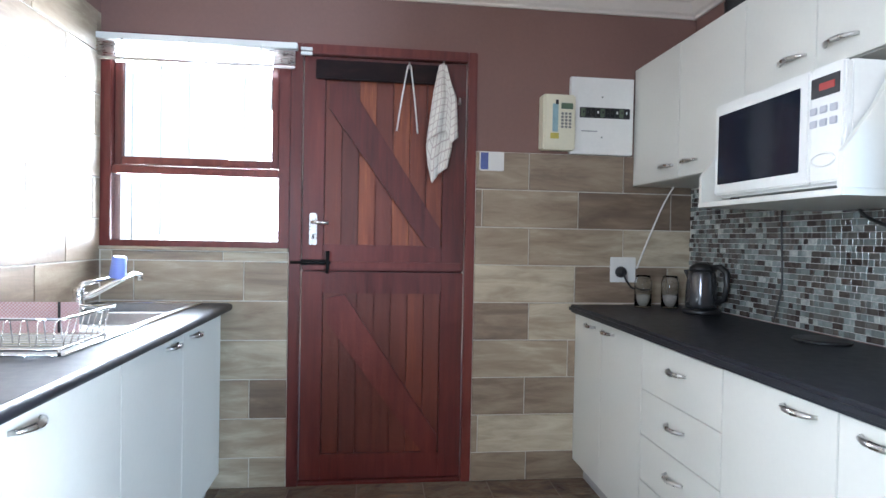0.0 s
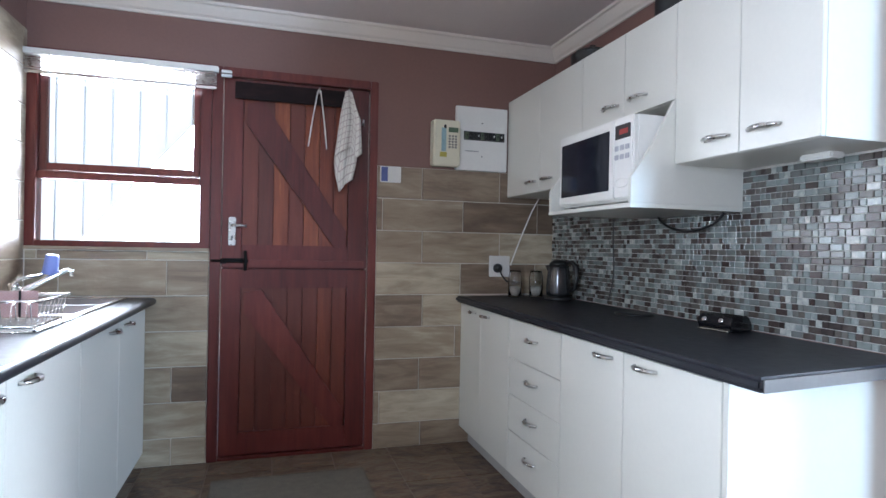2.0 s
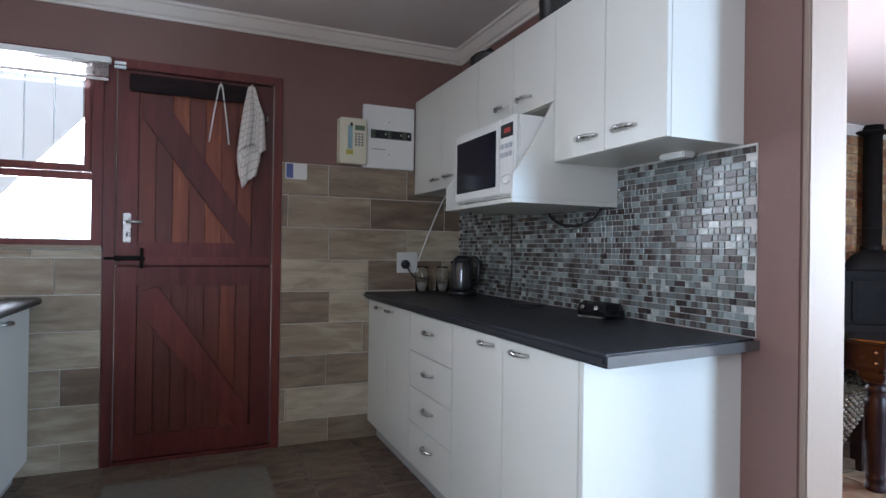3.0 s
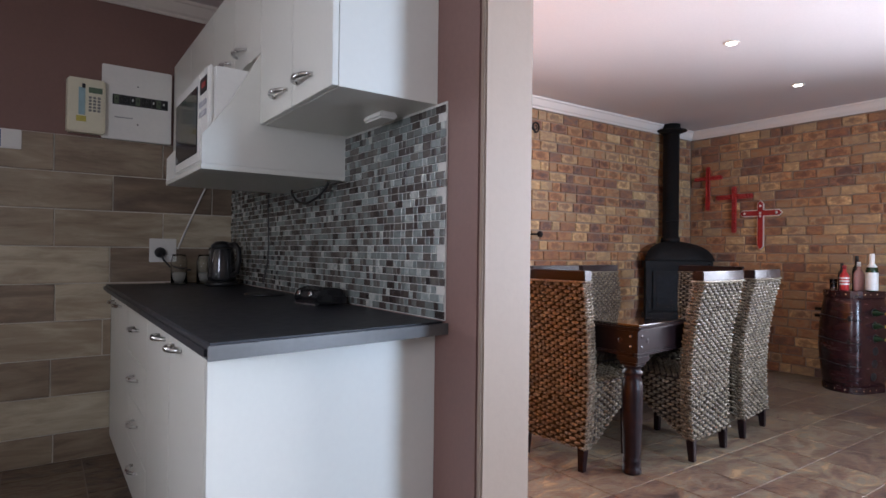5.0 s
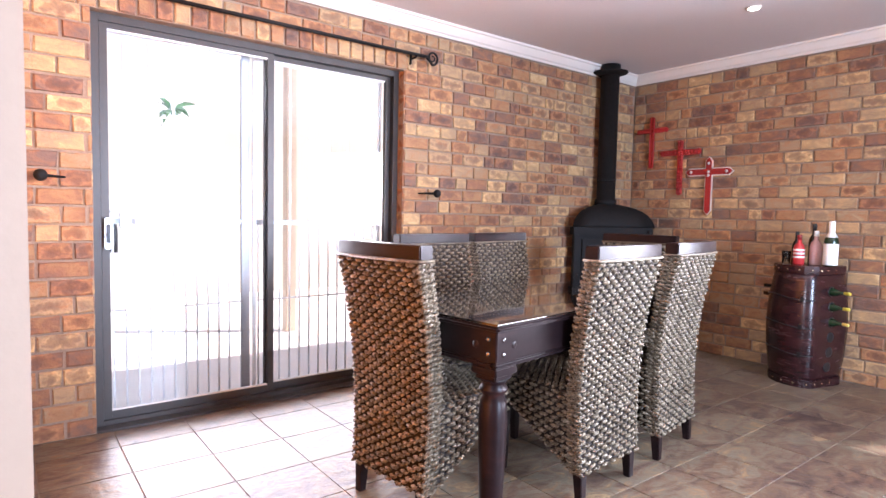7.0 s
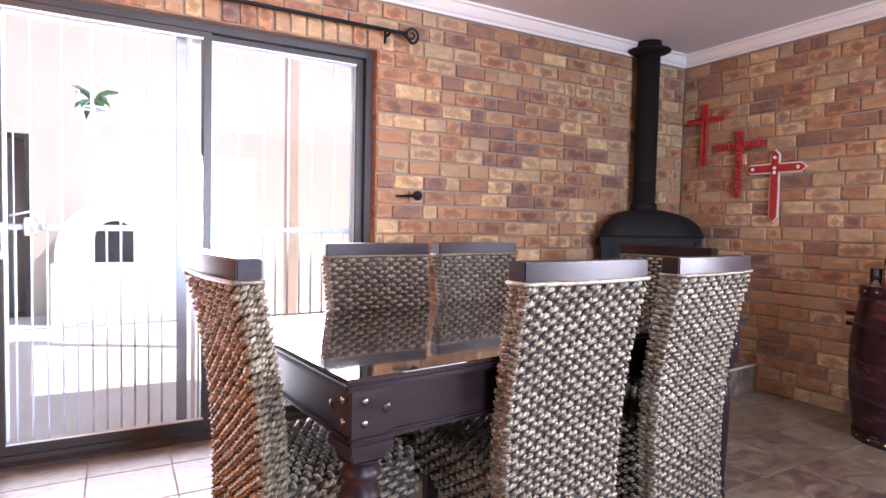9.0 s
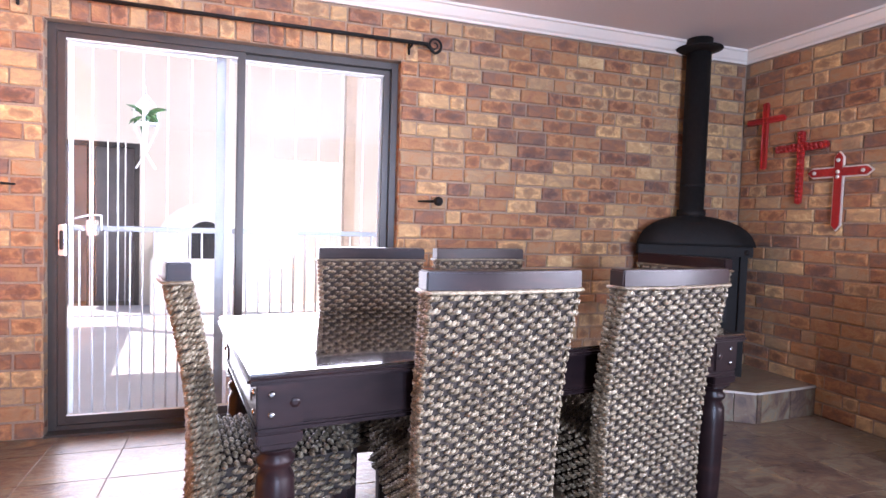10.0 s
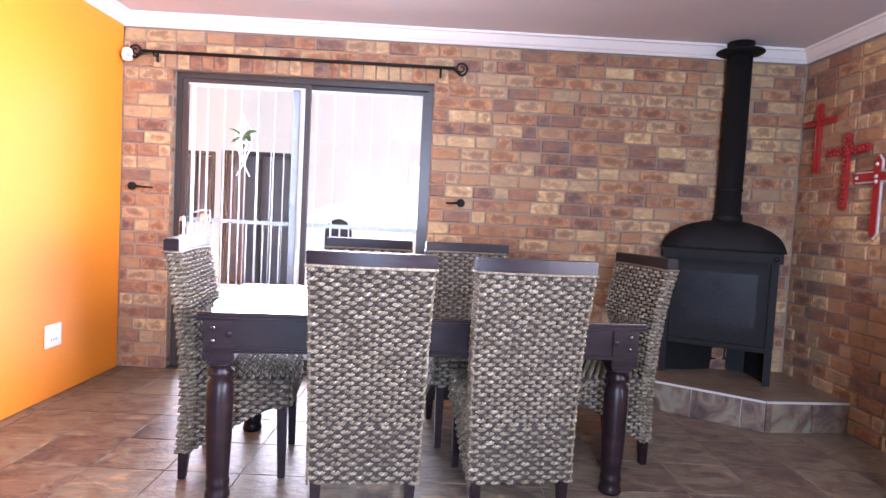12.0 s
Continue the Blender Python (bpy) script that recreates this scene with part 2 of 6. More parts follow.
wall_with_holes("wall_north_kitchen", "x", KX0 - 0.2, 2.42, KY, KY + 0.2, 0, KCEIL, [(-0.665, 0.215, 1.205, 2.21), (0.215, 1.15, 0, 2.21)], BROWN, "brown painted plaster wall with door and window openings")
wall_with_holes("wall_north_dining", "x", 2.42, DX1 + 0.2, DY + 0.012, DY + 0.2, 0, CEIL, [(2.84, 4.66, 0, 2.11)], MORTAR, "face brick dining wall with raked mortar joints")
# the east opening is added to hold the orange wall's lamp
wall_with_holes("wall_east", "y", BY, DY + 0.2, DX1 + 0.012, DX1 + 0.2, 0, CEIL, [(-2.15, 0.15, 0.8, 2.1)], MORTAR, "face brick side wall with an added unseen window")
# the west opening is added to hold the kitchen's extra lamp
wall_with_holes("wall_west", "y", BY, KY + 0.2, KX0 - 0.2, KX0, 0, KCEIL, [(-1.5, -0.46, 0.95, 2.05)], BROWN, "brown painted kitchen side wall with an added unseen window")
wall_with_holes("wall_south", "x", KX0 - 0.2, DX1 + 0.2, BY - 0.2, BY, 0, CEIL, [(4.2, 5.3, 0.5, 2.1)], BEIGE, "beige painted wall with a window")
setting(block("wall_partition_kitchen_side", (KX1, 2.42, WEND + 0.004, KY, 0, KCEIL), BROWN, bevel=0.006), "brown painted side of the partition wall", "wall")
setting(block("wall_partition_dining_side", (2.421, DX0, WEND + 0.004, DY, 0, CEIL), ORANGE, bevel=0.006), "bright orange painted side of the partition wall", "wall")
setting(block("wall_partition_end", (KX1 - 0.002, DX0 + 0.002, WEND - 0.02, WEND + 0.003, 0, CEIL), BEIGE, bevel=0.005), "beige painted end of the partition wall", "wall")
setting(block("ceiling", (2.42, DX1 + 0.2, BY - 0.2, DY + 0.2, CEIL, CEIL + 0.20), CEILING, bevel=0), "smooth white painted dining room ceiling", "ceiling")
setting(block("ceiling", (KX0 - 0.2, 2.4195, BY - 0.2, DY + 0.2, KCEIL, CEIL + 0.20), CEILING, bevel=0), "smooth white painted kitchen ceiling", "ceiling")
# the south overhang is unseen, added to keep sun off the rear window
setting(block("roof", (KX0 - 0.3, DX1 + 0.3, BY - 2.0, DY + 0.2, CEIL + 0.201, CEIL + 0.30), CORNICE, bevel=0), "flat roof slab, unseen overhang added to block the sun", "roof")
setting(block("floor", (KX0 - 0.2, DX1 + 0.2, BY - 0.2, DY + 0.2, -0.12, -0.004), paint("floor_grout", (0.27, 0.235, 0.20), 0.85, 0.15, 10, 0.2), bevel=0), "floor of large slate-look tiles with pale grout", "floor")


def cornice(a, b, inward, top=CEIL):
    """A coved cornice from a to b; inward is the way into the room."""
    prof = [(0, 0), (0, -0.085), (0.012, -0.085), (0.018, -0.072), (0.032, -0.062), (0.052, -0.034), (0.062, -0.018), (0.075, -0.014), (0.078, 0)]
    bm = bmesh.new()
    rows = []
    for p in (a, b):
        rows.append([bm.verts.new((p[0] + inward[0] * o, p[1] + inward[1] * o, top - 0.001 + h)) for o, h in prof])
    for i in range(len(prof)):
        j = (i + 1) % len(prof)
        bm.faces.new((rows[0][i], rows[0][j], rows[1][j], rows[1][i]))
    bm.faces.new(rows[0])
    bm.faces.new(rows[1][::-1])
    return setting(part("cornice", bm, CORNICE), "white coved plaster cornice", "cornice")


cornice((KX0, KY), (KX1, KY), (0, -1), KCEIL)
cornice((KX1, KY), (KX1, WEND), (-1, 0), KCEIL)
cornice((DX0, DY), (DX1, DY), (0, -1))
cornice((DX1, DY), (DX1, BY), (-1, 0))
cornice((DX0, WEND), (DX0, DY), (1, 0))
cornice((KX0, BY), (KX0, KY), (1, 0), KCEIL)

# ---- kitchen window and door ----
def bars(bm, segs):
    for s in segs:
        box(bm, *s)


def kitchen_window():
    w = setting(new("window_1"), "open two-light timber window, glaring daylight outside", "window")
    y0, y1 = KY - 0.012, KY + 0.075
    bm = bmesh.new()
    bars(bm, [(-0.675, -0.625, y0, y1, 1.195, 2.22), (0.160, 0.214, y0, y1, 1.195, 2.22), (-0.625, 0.160, y0, y1, 2.165, 2.22), (-0.625, 0.160, y0, y1, 1.195, 1.225), (-0.625, 0.160, y0 + 0.01, y1, 1.545, 1.585)])
    part("window_frame", bm, MERANTI, w, "dark red stained timber frame", 0.004)
    bm = bmesh.new()
    bars(bm, [(-0.622, -0.585, y0 + 0.03, y1 - 0.02, 1.588, 2.16), (0.12, 0.157, y0 + 0.03, y1 - 0.02, 1.588, 2.16), (-0.585, 0.12, y0 + 0.03, y1 - 0.02, 2.12, 2.16), (-0.585, 0.12, y0 + 0.03, y1 - 0.02, 1.588, 1.63)])
    part("window_sash", bm, MERANTI, w, "dark red stained opening sash", 0.004)
    for z0, z1, x0, x1 in ((1.63, 2.12, -0.585, 0.12), (1.225, 1.545, -0.625, 0.16)):
        g = block("pane", (x0, x1, KY + 0.035, KY + 0.039, z0, z1), GLASS, w, bevel=0)
        g.visible_shadow = False
    for i in range(6):
        x = -0.57 + i * 0.135
        bm = bmesh.new()
        tube(bm, [(x, KY + 0.10, 1.20), (x, KY + 0.10, 2.21)], 0.005, 6)
        part("burglar_bar", bm, WHITE_PLASTIC, w)
    block("window_sill", (-0.675, 0.214, KY - 0.035, KY + 0.02, 1.178, 1.195), WALL_TILE, w, "wood-look tiled sill", 0.003)
    return w


kitchen_window()


def rolled_blind():
    b = thing("venetian_blind", "slatted metal blind drawn up in a stack", "blind")
    block("head_rail", (-0.675, 0.25, KY - 0.075, KY - 0.035, 2.165, 2.195), WHITE_PLASTIC, b, "white head rail", 0.003)
    for i in range(8):
        z = 2.155 - i * 0.0085
        bm = bmesh.new()
        m = pose(0, KY - 0.055, z, random.uniform(-6, 6), random.uniform(-0.25, 0.25), 0)
        for a, c in (((-0.67, -0.013, -0.001), (0.24, 0.013, 0.0015)),):
            box(bm, a[0], c[0], a[1], c[1], a[2], c[2], m)
        part("slat", bm, STEEL, b, bevel=0)
    block("bottom_rail", (-0.672, 0.242, KY - 0.073, KY - 0.037, 2.068, 2.084), CHROME, b, "shiny bottom rail", 0.004)
    for x in (-0.55, -0.25, 0.08):
        bm = bmesh.new()
        tube(bm, [(x, KY - 0.079, 2.17), (x, KY - 0.079, 2.07)], 0.0025, 6)
        part("ladder_cord", bm, WHITE_PLASTIC, b)
    return b


rolled_blind()


def stable_door():
    """A two-leaf ledged and braced timber door in its frame."""
    d = setting(new("door_1"), "closed red-brown timber stable door with braces", "door")
    y0 = KY - 0.015
    bm = bmesh.new()
    bars(bm, [(0.216, 0.272, y0, KY + 0.11, 0, 2.215), (1.100, 1.149, y0, KY + 0.11, 0, 2.215), (0.272, 1.100, y0, KY + 0.11, 2.165, 2.215)])
    part("door_frame", bm, MERANTI, d, "dark red timber frame", 0.004)
    block("threshold", (0.272, 1.10, KY - 0.01, KY + 0.11, 0, 0.018), MERANTI, d, "timber threshold", 0.004)
    for low, z0, z1 in ((True, 0.022, 1.082), (False, 1.090, 2.160)):
        leaf = part("lower_leaf" if low else "upper_leaf", bmesh.new(), MERANTI, d)
        x0, x1, f, b = 0.276, 1.096, KY + 0.012, KY + 0.05
        bm = bmesh.new()
        bars(bm, [(x0, x0 + 0.105, f, b, z0, z1), (x1 - 0.115, x1, f, b, z0, z1), (x0 + 0.105, x1 - 0.115, f, b, z1 - 0.11, z1), (x0 + 0.105, x1 - 0.115, f, b, z0, z0 + 0.13)])
        part("leaf_frame", bm, MERANTI, leaf, "", 0.003)
        block("backing_panel", (x0 + 0.002, x1 - 0.002, b + 0.0005, b + 0.008, z0 - 0.012, z1 + 0.002), MERANTI, leaf, "", 0)
        n = 7
        w = (x1 - x0 - 0.22) / n
        for i in range(n):
            a = x0 + 0.105 + i * w
            block("board", (a + 0.0015, a + w - 0.0015, f + 0.014, f + 0.030, z0 + 0.12, z1 - 0.10), PLANKS, leaf, "", 0.002)
        a, c = Vector((x0 + 0.125, 0, z1 - 0.135)), Vector((x1 - 0.125, 0, z0 + 0.115))
        bm = bmesh.new()
        prism(bm, [(a.x, a.z), (a.x + 0.09, a.z + 0.02), (c.x + 0.0, c.z + 0.105), (c.x, c.z), (c.x - 0.07, c.z + 0.01), (a.x, a.z - 0.12)], "y", f - 0.002, f + 0.0135)
        part("brace", bm, MERANTI, leaf, "", 0.002)
    block("drip_strip", (0.335, 0.985, KY - 0.008, KY + 0.011, 2.045, 2.142), MAHOGANY, d, "dark timber hook board", 0.004)
    block("weather_bar", (0.30, 1.08, KY - 0.006, KY + 0.011, 1.094, 1.135), MERANTI, d, "", 0.005)
    h = block("door_handle", (0.312, 0.350, KY - 0.004, KY + 0.013, 1.215, 1.375), STEEL, d, "steel lever handle plate", 0.004)
    bm = bmesh.new()
    tube(bm, [(0.331, KY, 1.328), (0.331, KY - 0.045, 1.328), (0.345, KY - 0.052, 1.328), (0.41, KY - 0.05, 1.325)], 0.008, 8)
    part("lever", bm, STEEL, h)
    block("keyhole", (0.327, 0.335, KY - 0.0065, KY - 0.002, 1.245, 1.27), BLACK, h)
    bt = block("bolt_plate", (0.222, 0.40, KY - 0.006, KY + 0.013, 1.112, 1.142), IRON, d, "black barrel bolt", 0.003)
    bm = bmesh.new()
    tube(bm, [(0.225, KY - 0.014, 1.127), (0.42, KY - 0.014, 1.127)], 0.008, 8)
    tube(bm, [(0.405, KY - 0.014, 1.075), (0.407, KY - 0.026, 1.127), (0.405, KY - 0.016, 1.185)], 0.009, 8)
    part("bolt", bm, IRON, bt)
    c = block("alarm_contact", (0.262, 0.318, KY - 0.034, KY - 0.017, 2.152, 2.168), WHITE_PLASTIC, d, "white door contact", 0.002)
    block("contact_magnet", (0.262, 0.318, KY - 0.034, KY - 0.017, 2.174, 2.190), WHITE_PLASTIC, c, "", 0.002)
    bm = bmesh.new()
    tube(bm, [(1.057, KY + 0.012, 1.955), (1.057, KY - 0.03, 1.945), (1.057, KY - 0.038, 1.975)], 0.006, 8)
    part("coat_hook", bm, STEEL, d, "small steel hook")
    return d


stable_door()


def dish_towel():
    t = thing("dish_towel", "white checked tea towel hanging from the door", "towel")
    m, n, l, b = material("checked_cotton")
    geo, mp = n.new("ShaderNodeNewGeometry"), n.new("ShaderNodeTexCoord")
    br = n.new("ShaderNodeTexBrick")
    br.inputs["Scale"].default_value = 1.0
    br.offset = 0
    br.inputs["Brick Width"].default_value, br.inputs["Row Height"].default_value, br.inputs["Mortar Size"].default_value = 0.05, 0.05, 0.004
    br.inputs["Color1"].default_value = br.inputs["Color2"].default_value = (0.72, 0.69, 0.63, 1)
    br.inputs["Mortar"].default_value = (0.50, 0.43, 0.40, 1)
    l.new(mp.outputs["UV"], br.inputs["Vector"])
    l.new(br.outputs["Color"], b.inputs["Base Color"])
    b.inputs["Roughness"].default_value = 0.95

    def blend(stops, v):
        for (a, p), (c, q) in zip(stops, stops[1:]):
            if v <= c:
                return p + (q - p) * (v - a) / (c - a)
        return stops[-1][1]

    def flap(name, left, right, hem, y, depth):
        """A hanging fold of cloth: its edges by height share, and its hem by breadth share."""
        bm = bmesh.new()
        uv = bm.loops.layers.uv.new("UVMap")
        nu, nv, grid = 20, 28, []
        for j in range(nv + 1):
            v = j / nv
            row = []
            for i in range(nu + 1):
                u = i / nu
                lo = blend(hem, u)
                fold = depth * (math.sin(u * 11 + 1.2 * v) * (0.25 + v) + 0.5 * math.sin(u * 23 + 3 * v) * v)
                row.append(bm.verts.new((blend(left, v) * (1 - u) + blend(right, v) * u, y + fold, 2.135 + (lo - 2.135) * v - 0.012 * abs(u - 0.5) * (1 - v))))
            grid.append(row)
        for j in range(nv):
            for i in range(nu):
                f = bm.faces.new((grid[j][i], grid[j][i + 1], grid[j + 1][i + 1], grid[j + 1][i]))
                f.smooth = True
                for lp, (a, c) in zip(f.loops, ((i, j), (i + 1, j), (i + 1, j + 1), (i, j + 1))):
                    lp[uv].uv = (a / nu * 0.34 + c / nv * 0.05, c / nv * 0.5)
        ob = part(name, bm, m, t)
        so = ob.modifiers.new("thick", "SOLIDIFY")
        so.thickness = 0.003

    flap("back_fold", [(0, 0.948), (0.5, 0.915), (0.82, 0.888), (1, 0.900)], [(0, 0.980), (0.4, 1.02), (0.8, 1.018), (1, 0.995)], [(0, 1.635), (0.22, 1.535), (0.55, 1.585), (1, 1.615)], KY - 0.034, 0.008)
    flap("front_fold", [(0, 0.944), (0.35, 0.918), (1, 0.889)], [(0, 0.982), (0.25, 1.008), (0.45, 1.034), (1, 1.046)], [(0, 1.745), (0.25, 1.775), (0.62, 1.805), (0.8, 1.74), (1, 1.77)], KY - 0.058, 0.011)
    bm = bmesh.new()
    tube(bm, [(0.967, KY + 0.0, 2.11), (0.967, KY - 0.05, 2.115), (0.967, KY - 0.058, 2.15)], 0.006, 8)
    part("hook", bm, STEEL, t)
    return t


dish_towel()


def cord_loop():
    t = thing("cord_loop", "thin white cord looped over a door hook", "cord")
    bm = bmesh.new()
    tube(bm, [(0.740, KY - 0.014, 1.80), (0.762, KY - 0.014, 1.96), (0.790, KY - 0.016, 2.125), (0.798, KY - 0.022, 2.137), (0.806, KY - 0.016, 2.125), (0.828, KY - 0.014, 1.96), (0.846, KY - 0.014, 1.79)], 0.0045, 7)
    part("cord", bm, WHITE_PLASTIC, t)
    bm = bmesh.new()
    tube(bm, [(0.798, KY + 0.0, 2.11), (0.798, KY - 0.025, 2.115), (0.798, KY - 0.03, 2.142)], 0.004, 7)
    part("hook", bm, STEEL, t)
    return t


cord_loop()

# ---- kitchen fittings ----


def handle(parent, centre, along, out, length=0.115):
    """A bowed satin handle: along and out are unit vectors."""
    c, a, o = Vector(centre), Vector(along), Vector(out)
    bm = bmesh.new()
    pts, rs = [], []
    for i in range(11):
        u = i / 10 * 2 - 1
        pts.append(c + a * (u * length / 2) + o * (0.004 + 0.026 * math.cos(u * 1.5707) ** 0.7 if abs(u) < 1 else 0.0))
        rs.append(0.0055 + 0.0035 * (1 - u * u))
    tube(bm, pts, rs, 8)
    return part("handle", bm, STEEL, parent, "satin steel bow handle")


def base_unit(name, label, fx, out, y0, y1, panels, back, drawers=()):
    """Floor unit whose front lies at x = fx; out is -1 or 1, the way its doors face."""
    u = thing(name, label, "cabinet")
    a, b = sorted((fx - out * 0.019, back))
    block("body", (a, b, y0 + 0.001, y1 - 0.001, 0.10, 0.884), WHITE, u, "", 0.001)
    k0, k1 = sorted((fx - out * 0.06, back))
    block("plinth", (k0, k1, y0 + 0.001, y1 - 0.001, 0, 0.099), paint("grey_plinth", (0.42, 0.41, 0.39), 0.5, 0.08, 5, 0.05), u, "grey kick board", 0.001)
    d0, d1 = sorted((fx, fx - out * 0.018))
    for p0, p1, hy in panels:
        d = block("door", (d0, d1, p0 + 0.0015, p1 - 0.0015, 0.105, 0.876), WHITE, u, "", 0.0015)
        handle(d, (fx, hy, 0.845), (0, 1, 0), (out, 0, 0))
    for z0, z1 in drawers:
        d = block("drawer_front", (d0, d1, y0 + 0.0015, y1 - 0.0015, z0 + 0.0015, z1 - 0.0015), WHITE, u, "", 0.0015)
        handle(d, (fx, (y0 + y1) / 2, z1 - 0.075), (0, 1, 0), (out, 0, 0))
    return u


base_unit("base_cabinet", "white two-door floor cabinet beside the drawers", 1.70, -1, 2.388, 3.160, [(2.80, 3.158, 2.93), (2.388, 2.80, 2.715)], 2.33)
base_unit("drawer_unit", "white four-drawer kitchen floor unit", 1.70, -1, 1.855, 2.388, [], 2.33, [(0.68, 0.876), (0.50, 0.68), (0.32, 0.50), (0.105, 0.32)])
base_unit("base_cabinet", "white two-door floor cabinet at the worktop end", 1.70, -1, 0.965, 1.855, [(1.415, 1.855, 1.535), (0.967, 1.415, 1.295)], 2.33)
base_unit("sink_cabinet", "white two-door floor cabinet under the sink", -0.09, 1, 2.00, 3.09, [(2.545, 3.088, 2.68), (2.00, 2.545, 2.42)], -0.675)
base_unit("base_cabinet", "white two-door floor cabinet beside the sink", -0.09, 1, 0.80, 2.00, [(1.40, 2.00, 1.53), (0.80, 1.40, 1.29)], -0.675)
base_unit("base_cabinet", "white floor cabinet on the window side", -0.09, 1, -0.40, 0.80, [(0.20, 0.80, 0.33), (-0.40, 0.20, 0.08)], -0.675)
tagged(block("end_panel", (1.70, 2.335, 0.945, 0.9645, 0.0, 0.884), WHITE, bevel=0.0015), "plain white laminate end panel of the floor cabinets", "panel")

wt = thing("worktop", "black laminate worktop with rounded front edge", "worktop")
bm = bmesh.new()
prism(bm, [(1.664, 0.805), (2.334, 0.882), (2.334, 3.163), (1.662, 3.163)], "z", 0.886, 0.925)
part("slab", bm, WORKTOP, wt, "", 0.012, 3)
bm = bmesh.new()
prism(bm, [(1.668, 0.8010), (2.333, 0.8775), (2.333, 0.8805), (1.668, 0.8040)], "z", 0.889, 0.921)
part("edge_strip", bm, paint("grey_edge_strip", (0.09, 0.087, 0.083), 0.3, 0.15, 12, 0.03), wt, "grey glued edge strip")

SX0, SX1 = -0.60, -0.175
wl = thing("worktop", "black laminate worktop round a steel sink", "worktop")
bm = bmesh.new()
for s in ((-0.676, -0.062, -0.42, 1.86), (-0.676, SX0 + 0.01, 1.86, 3.125), (SX1 - 0.01, -0.062, 1.86, 3.125), (SX0 + 0.01, SX1 - 0.01, 3.075, 3.125)):
    box(bm, s[0], s[1], s[2], s[3], 0.886, 0.925)
bmesh.ops.remove_doubles(bm, verts=bm.verts, dist=0.0005)
part("slab", bm, WORKTOP, wl, "", 0.0)
bm = bmesh.new()
tube(bm, [(-0.064, -0.42, 0.9055), (-0.064, 3.125, 0.9055)], 0.0193, 12)
part("nosing", bm, WORKTOP, wl, "rounded black front edge")


SINK_STEEL = paint("satin_sink_steel", (0.34, 0.34, 0.34), 0.36, 0.1, 20, 0.03, metal=1.0, fine=200)


def sink():
    s = thing("kitchen_sink", "stainless steel double-bowl sink with ribbed drainer", "sink")
    bm = bmesh.new()
    y0, y1 = 1.85, 3.085
    bowls = [(2.36, 2.70), (2.74, 3.04)]
    bx0, bx1 = SX0 + 0.05, SX1 - 0.04
    z = 0.9275
    cuts = [y0, bowls[0][0], bowls[0][1], bowls[1][0], bowls[1][1], y1]
    for i, (a, b) in enumerate(zip(cuts, cuts[1:])):
        if i % 2 == 0:
            box(bm, SX0, SX1, a, b, z - 0.002, z + 0.002)
        else:
            box(bm, SX0, bx0, a, b, z - 0.002, z + 0.002)
            box(bm, bx1, SX1, a, b, z - 0.002, z + 0.002)
    part("rim", bm, SINK_STEEL, s, "", 0.0)
    for a, b in bowls:
        bm = bmesh.new()
        tp = [bm.verts.new(p) for p in ((bx0, a, z), (bx1, a, z), (bx1, b, z), (bx0, b, z))]
        lo = [bm.verts.new(p) for p in ((bx0 + 0.02, a + 0.02, z - 0.16), (bx1 - 0.02, a + 0.02, z - 0.16), (bx1 - 0.02, b - 0.02, z - 0.16), (bx0 + 0.02, b - 0.02, z - 0.16))]
        for i in range(4):
            bm.faces.new((tp[i], tp[(i + 1) % 4], lo[(i + 1) % 4], lo[i]))
        bm.faces.new(lo)
        part("bowl", bm, SINK_STEEL, s)
    for i in range(9):
        bm = bmesh.new()
        y = 1.92 + i * 0.045
        tube(bm, [(SX0 + 0.04, y, z + 0.001), (SX1 - 0.04, y, z + 0.001)], 0.004, 6)
        part("rib", bm, SINK_STEEL, s)
    bm = bmesh.new()
    tube(bm, [(SX0, y0, z + 0.001), (SX1, y0, z + 0.001), (SX1, y1, z + 0.001), (SX0, y1, z + 0.001)], 0.005, 8, closed=True)
    part("rolled_edge", bm, CHROME, s)
    return s


sink()


def tap():
    t = thing("sink_mixer", "chrome swivel mixer tap behind the sink", "tap")
    bm = bmesh.new()
    lathe(bm, [(0.028, 0), (0.028, 0.01), (0.021, 0.014), (0.021, 0.075), (0.024, 0.085), (0.02, 0.10)], -0.555, 2.72, 0.930, 16)
    part("tap_body", bm, CHROME, t)
    bm = bmesh.new()
    tube(bm, [(-0.555, 2.72, 0.985), (-0.515, 2.74, 1.0), (-0.42, 2.79, 1.06), (-0.375, 2.815, 1.085), (-0.36, 2.823, 1.08), (-0.358, 2.824, 1.055)], [0.014, 0.014, 0.012, 0.011, 0.011, 0.011], 10)
    part("spout", bm, CHROME, t)
    bm = bmesh.new()
    tube(bm, [(-0.555, 2.72, 1.03), (-0.54, 2.73, 1.045), (-0.47, 2.80, 1.062)], [0.012, 0.011, 0.007], 8)
    part("lever", bm, CHROME, t)
    c = thing("measuring_cup", "blue plastic cup upturned on the tap", "cup")
    bm = bmesh.new()
    lathe(bm, [(0.030, 0), (0.033, 0.002), (0.028, 0.085), (0.024, 0.09)], 0, 0, 0, 20, pose(-0.44, 2.80, 1.068, 6, 8, 0))
    part("cup", bm, paint("blue_plastic", (0.20, 0.26, 0.62), 0.4, 0.05, 20, 0.02), c)
    return t


tap()


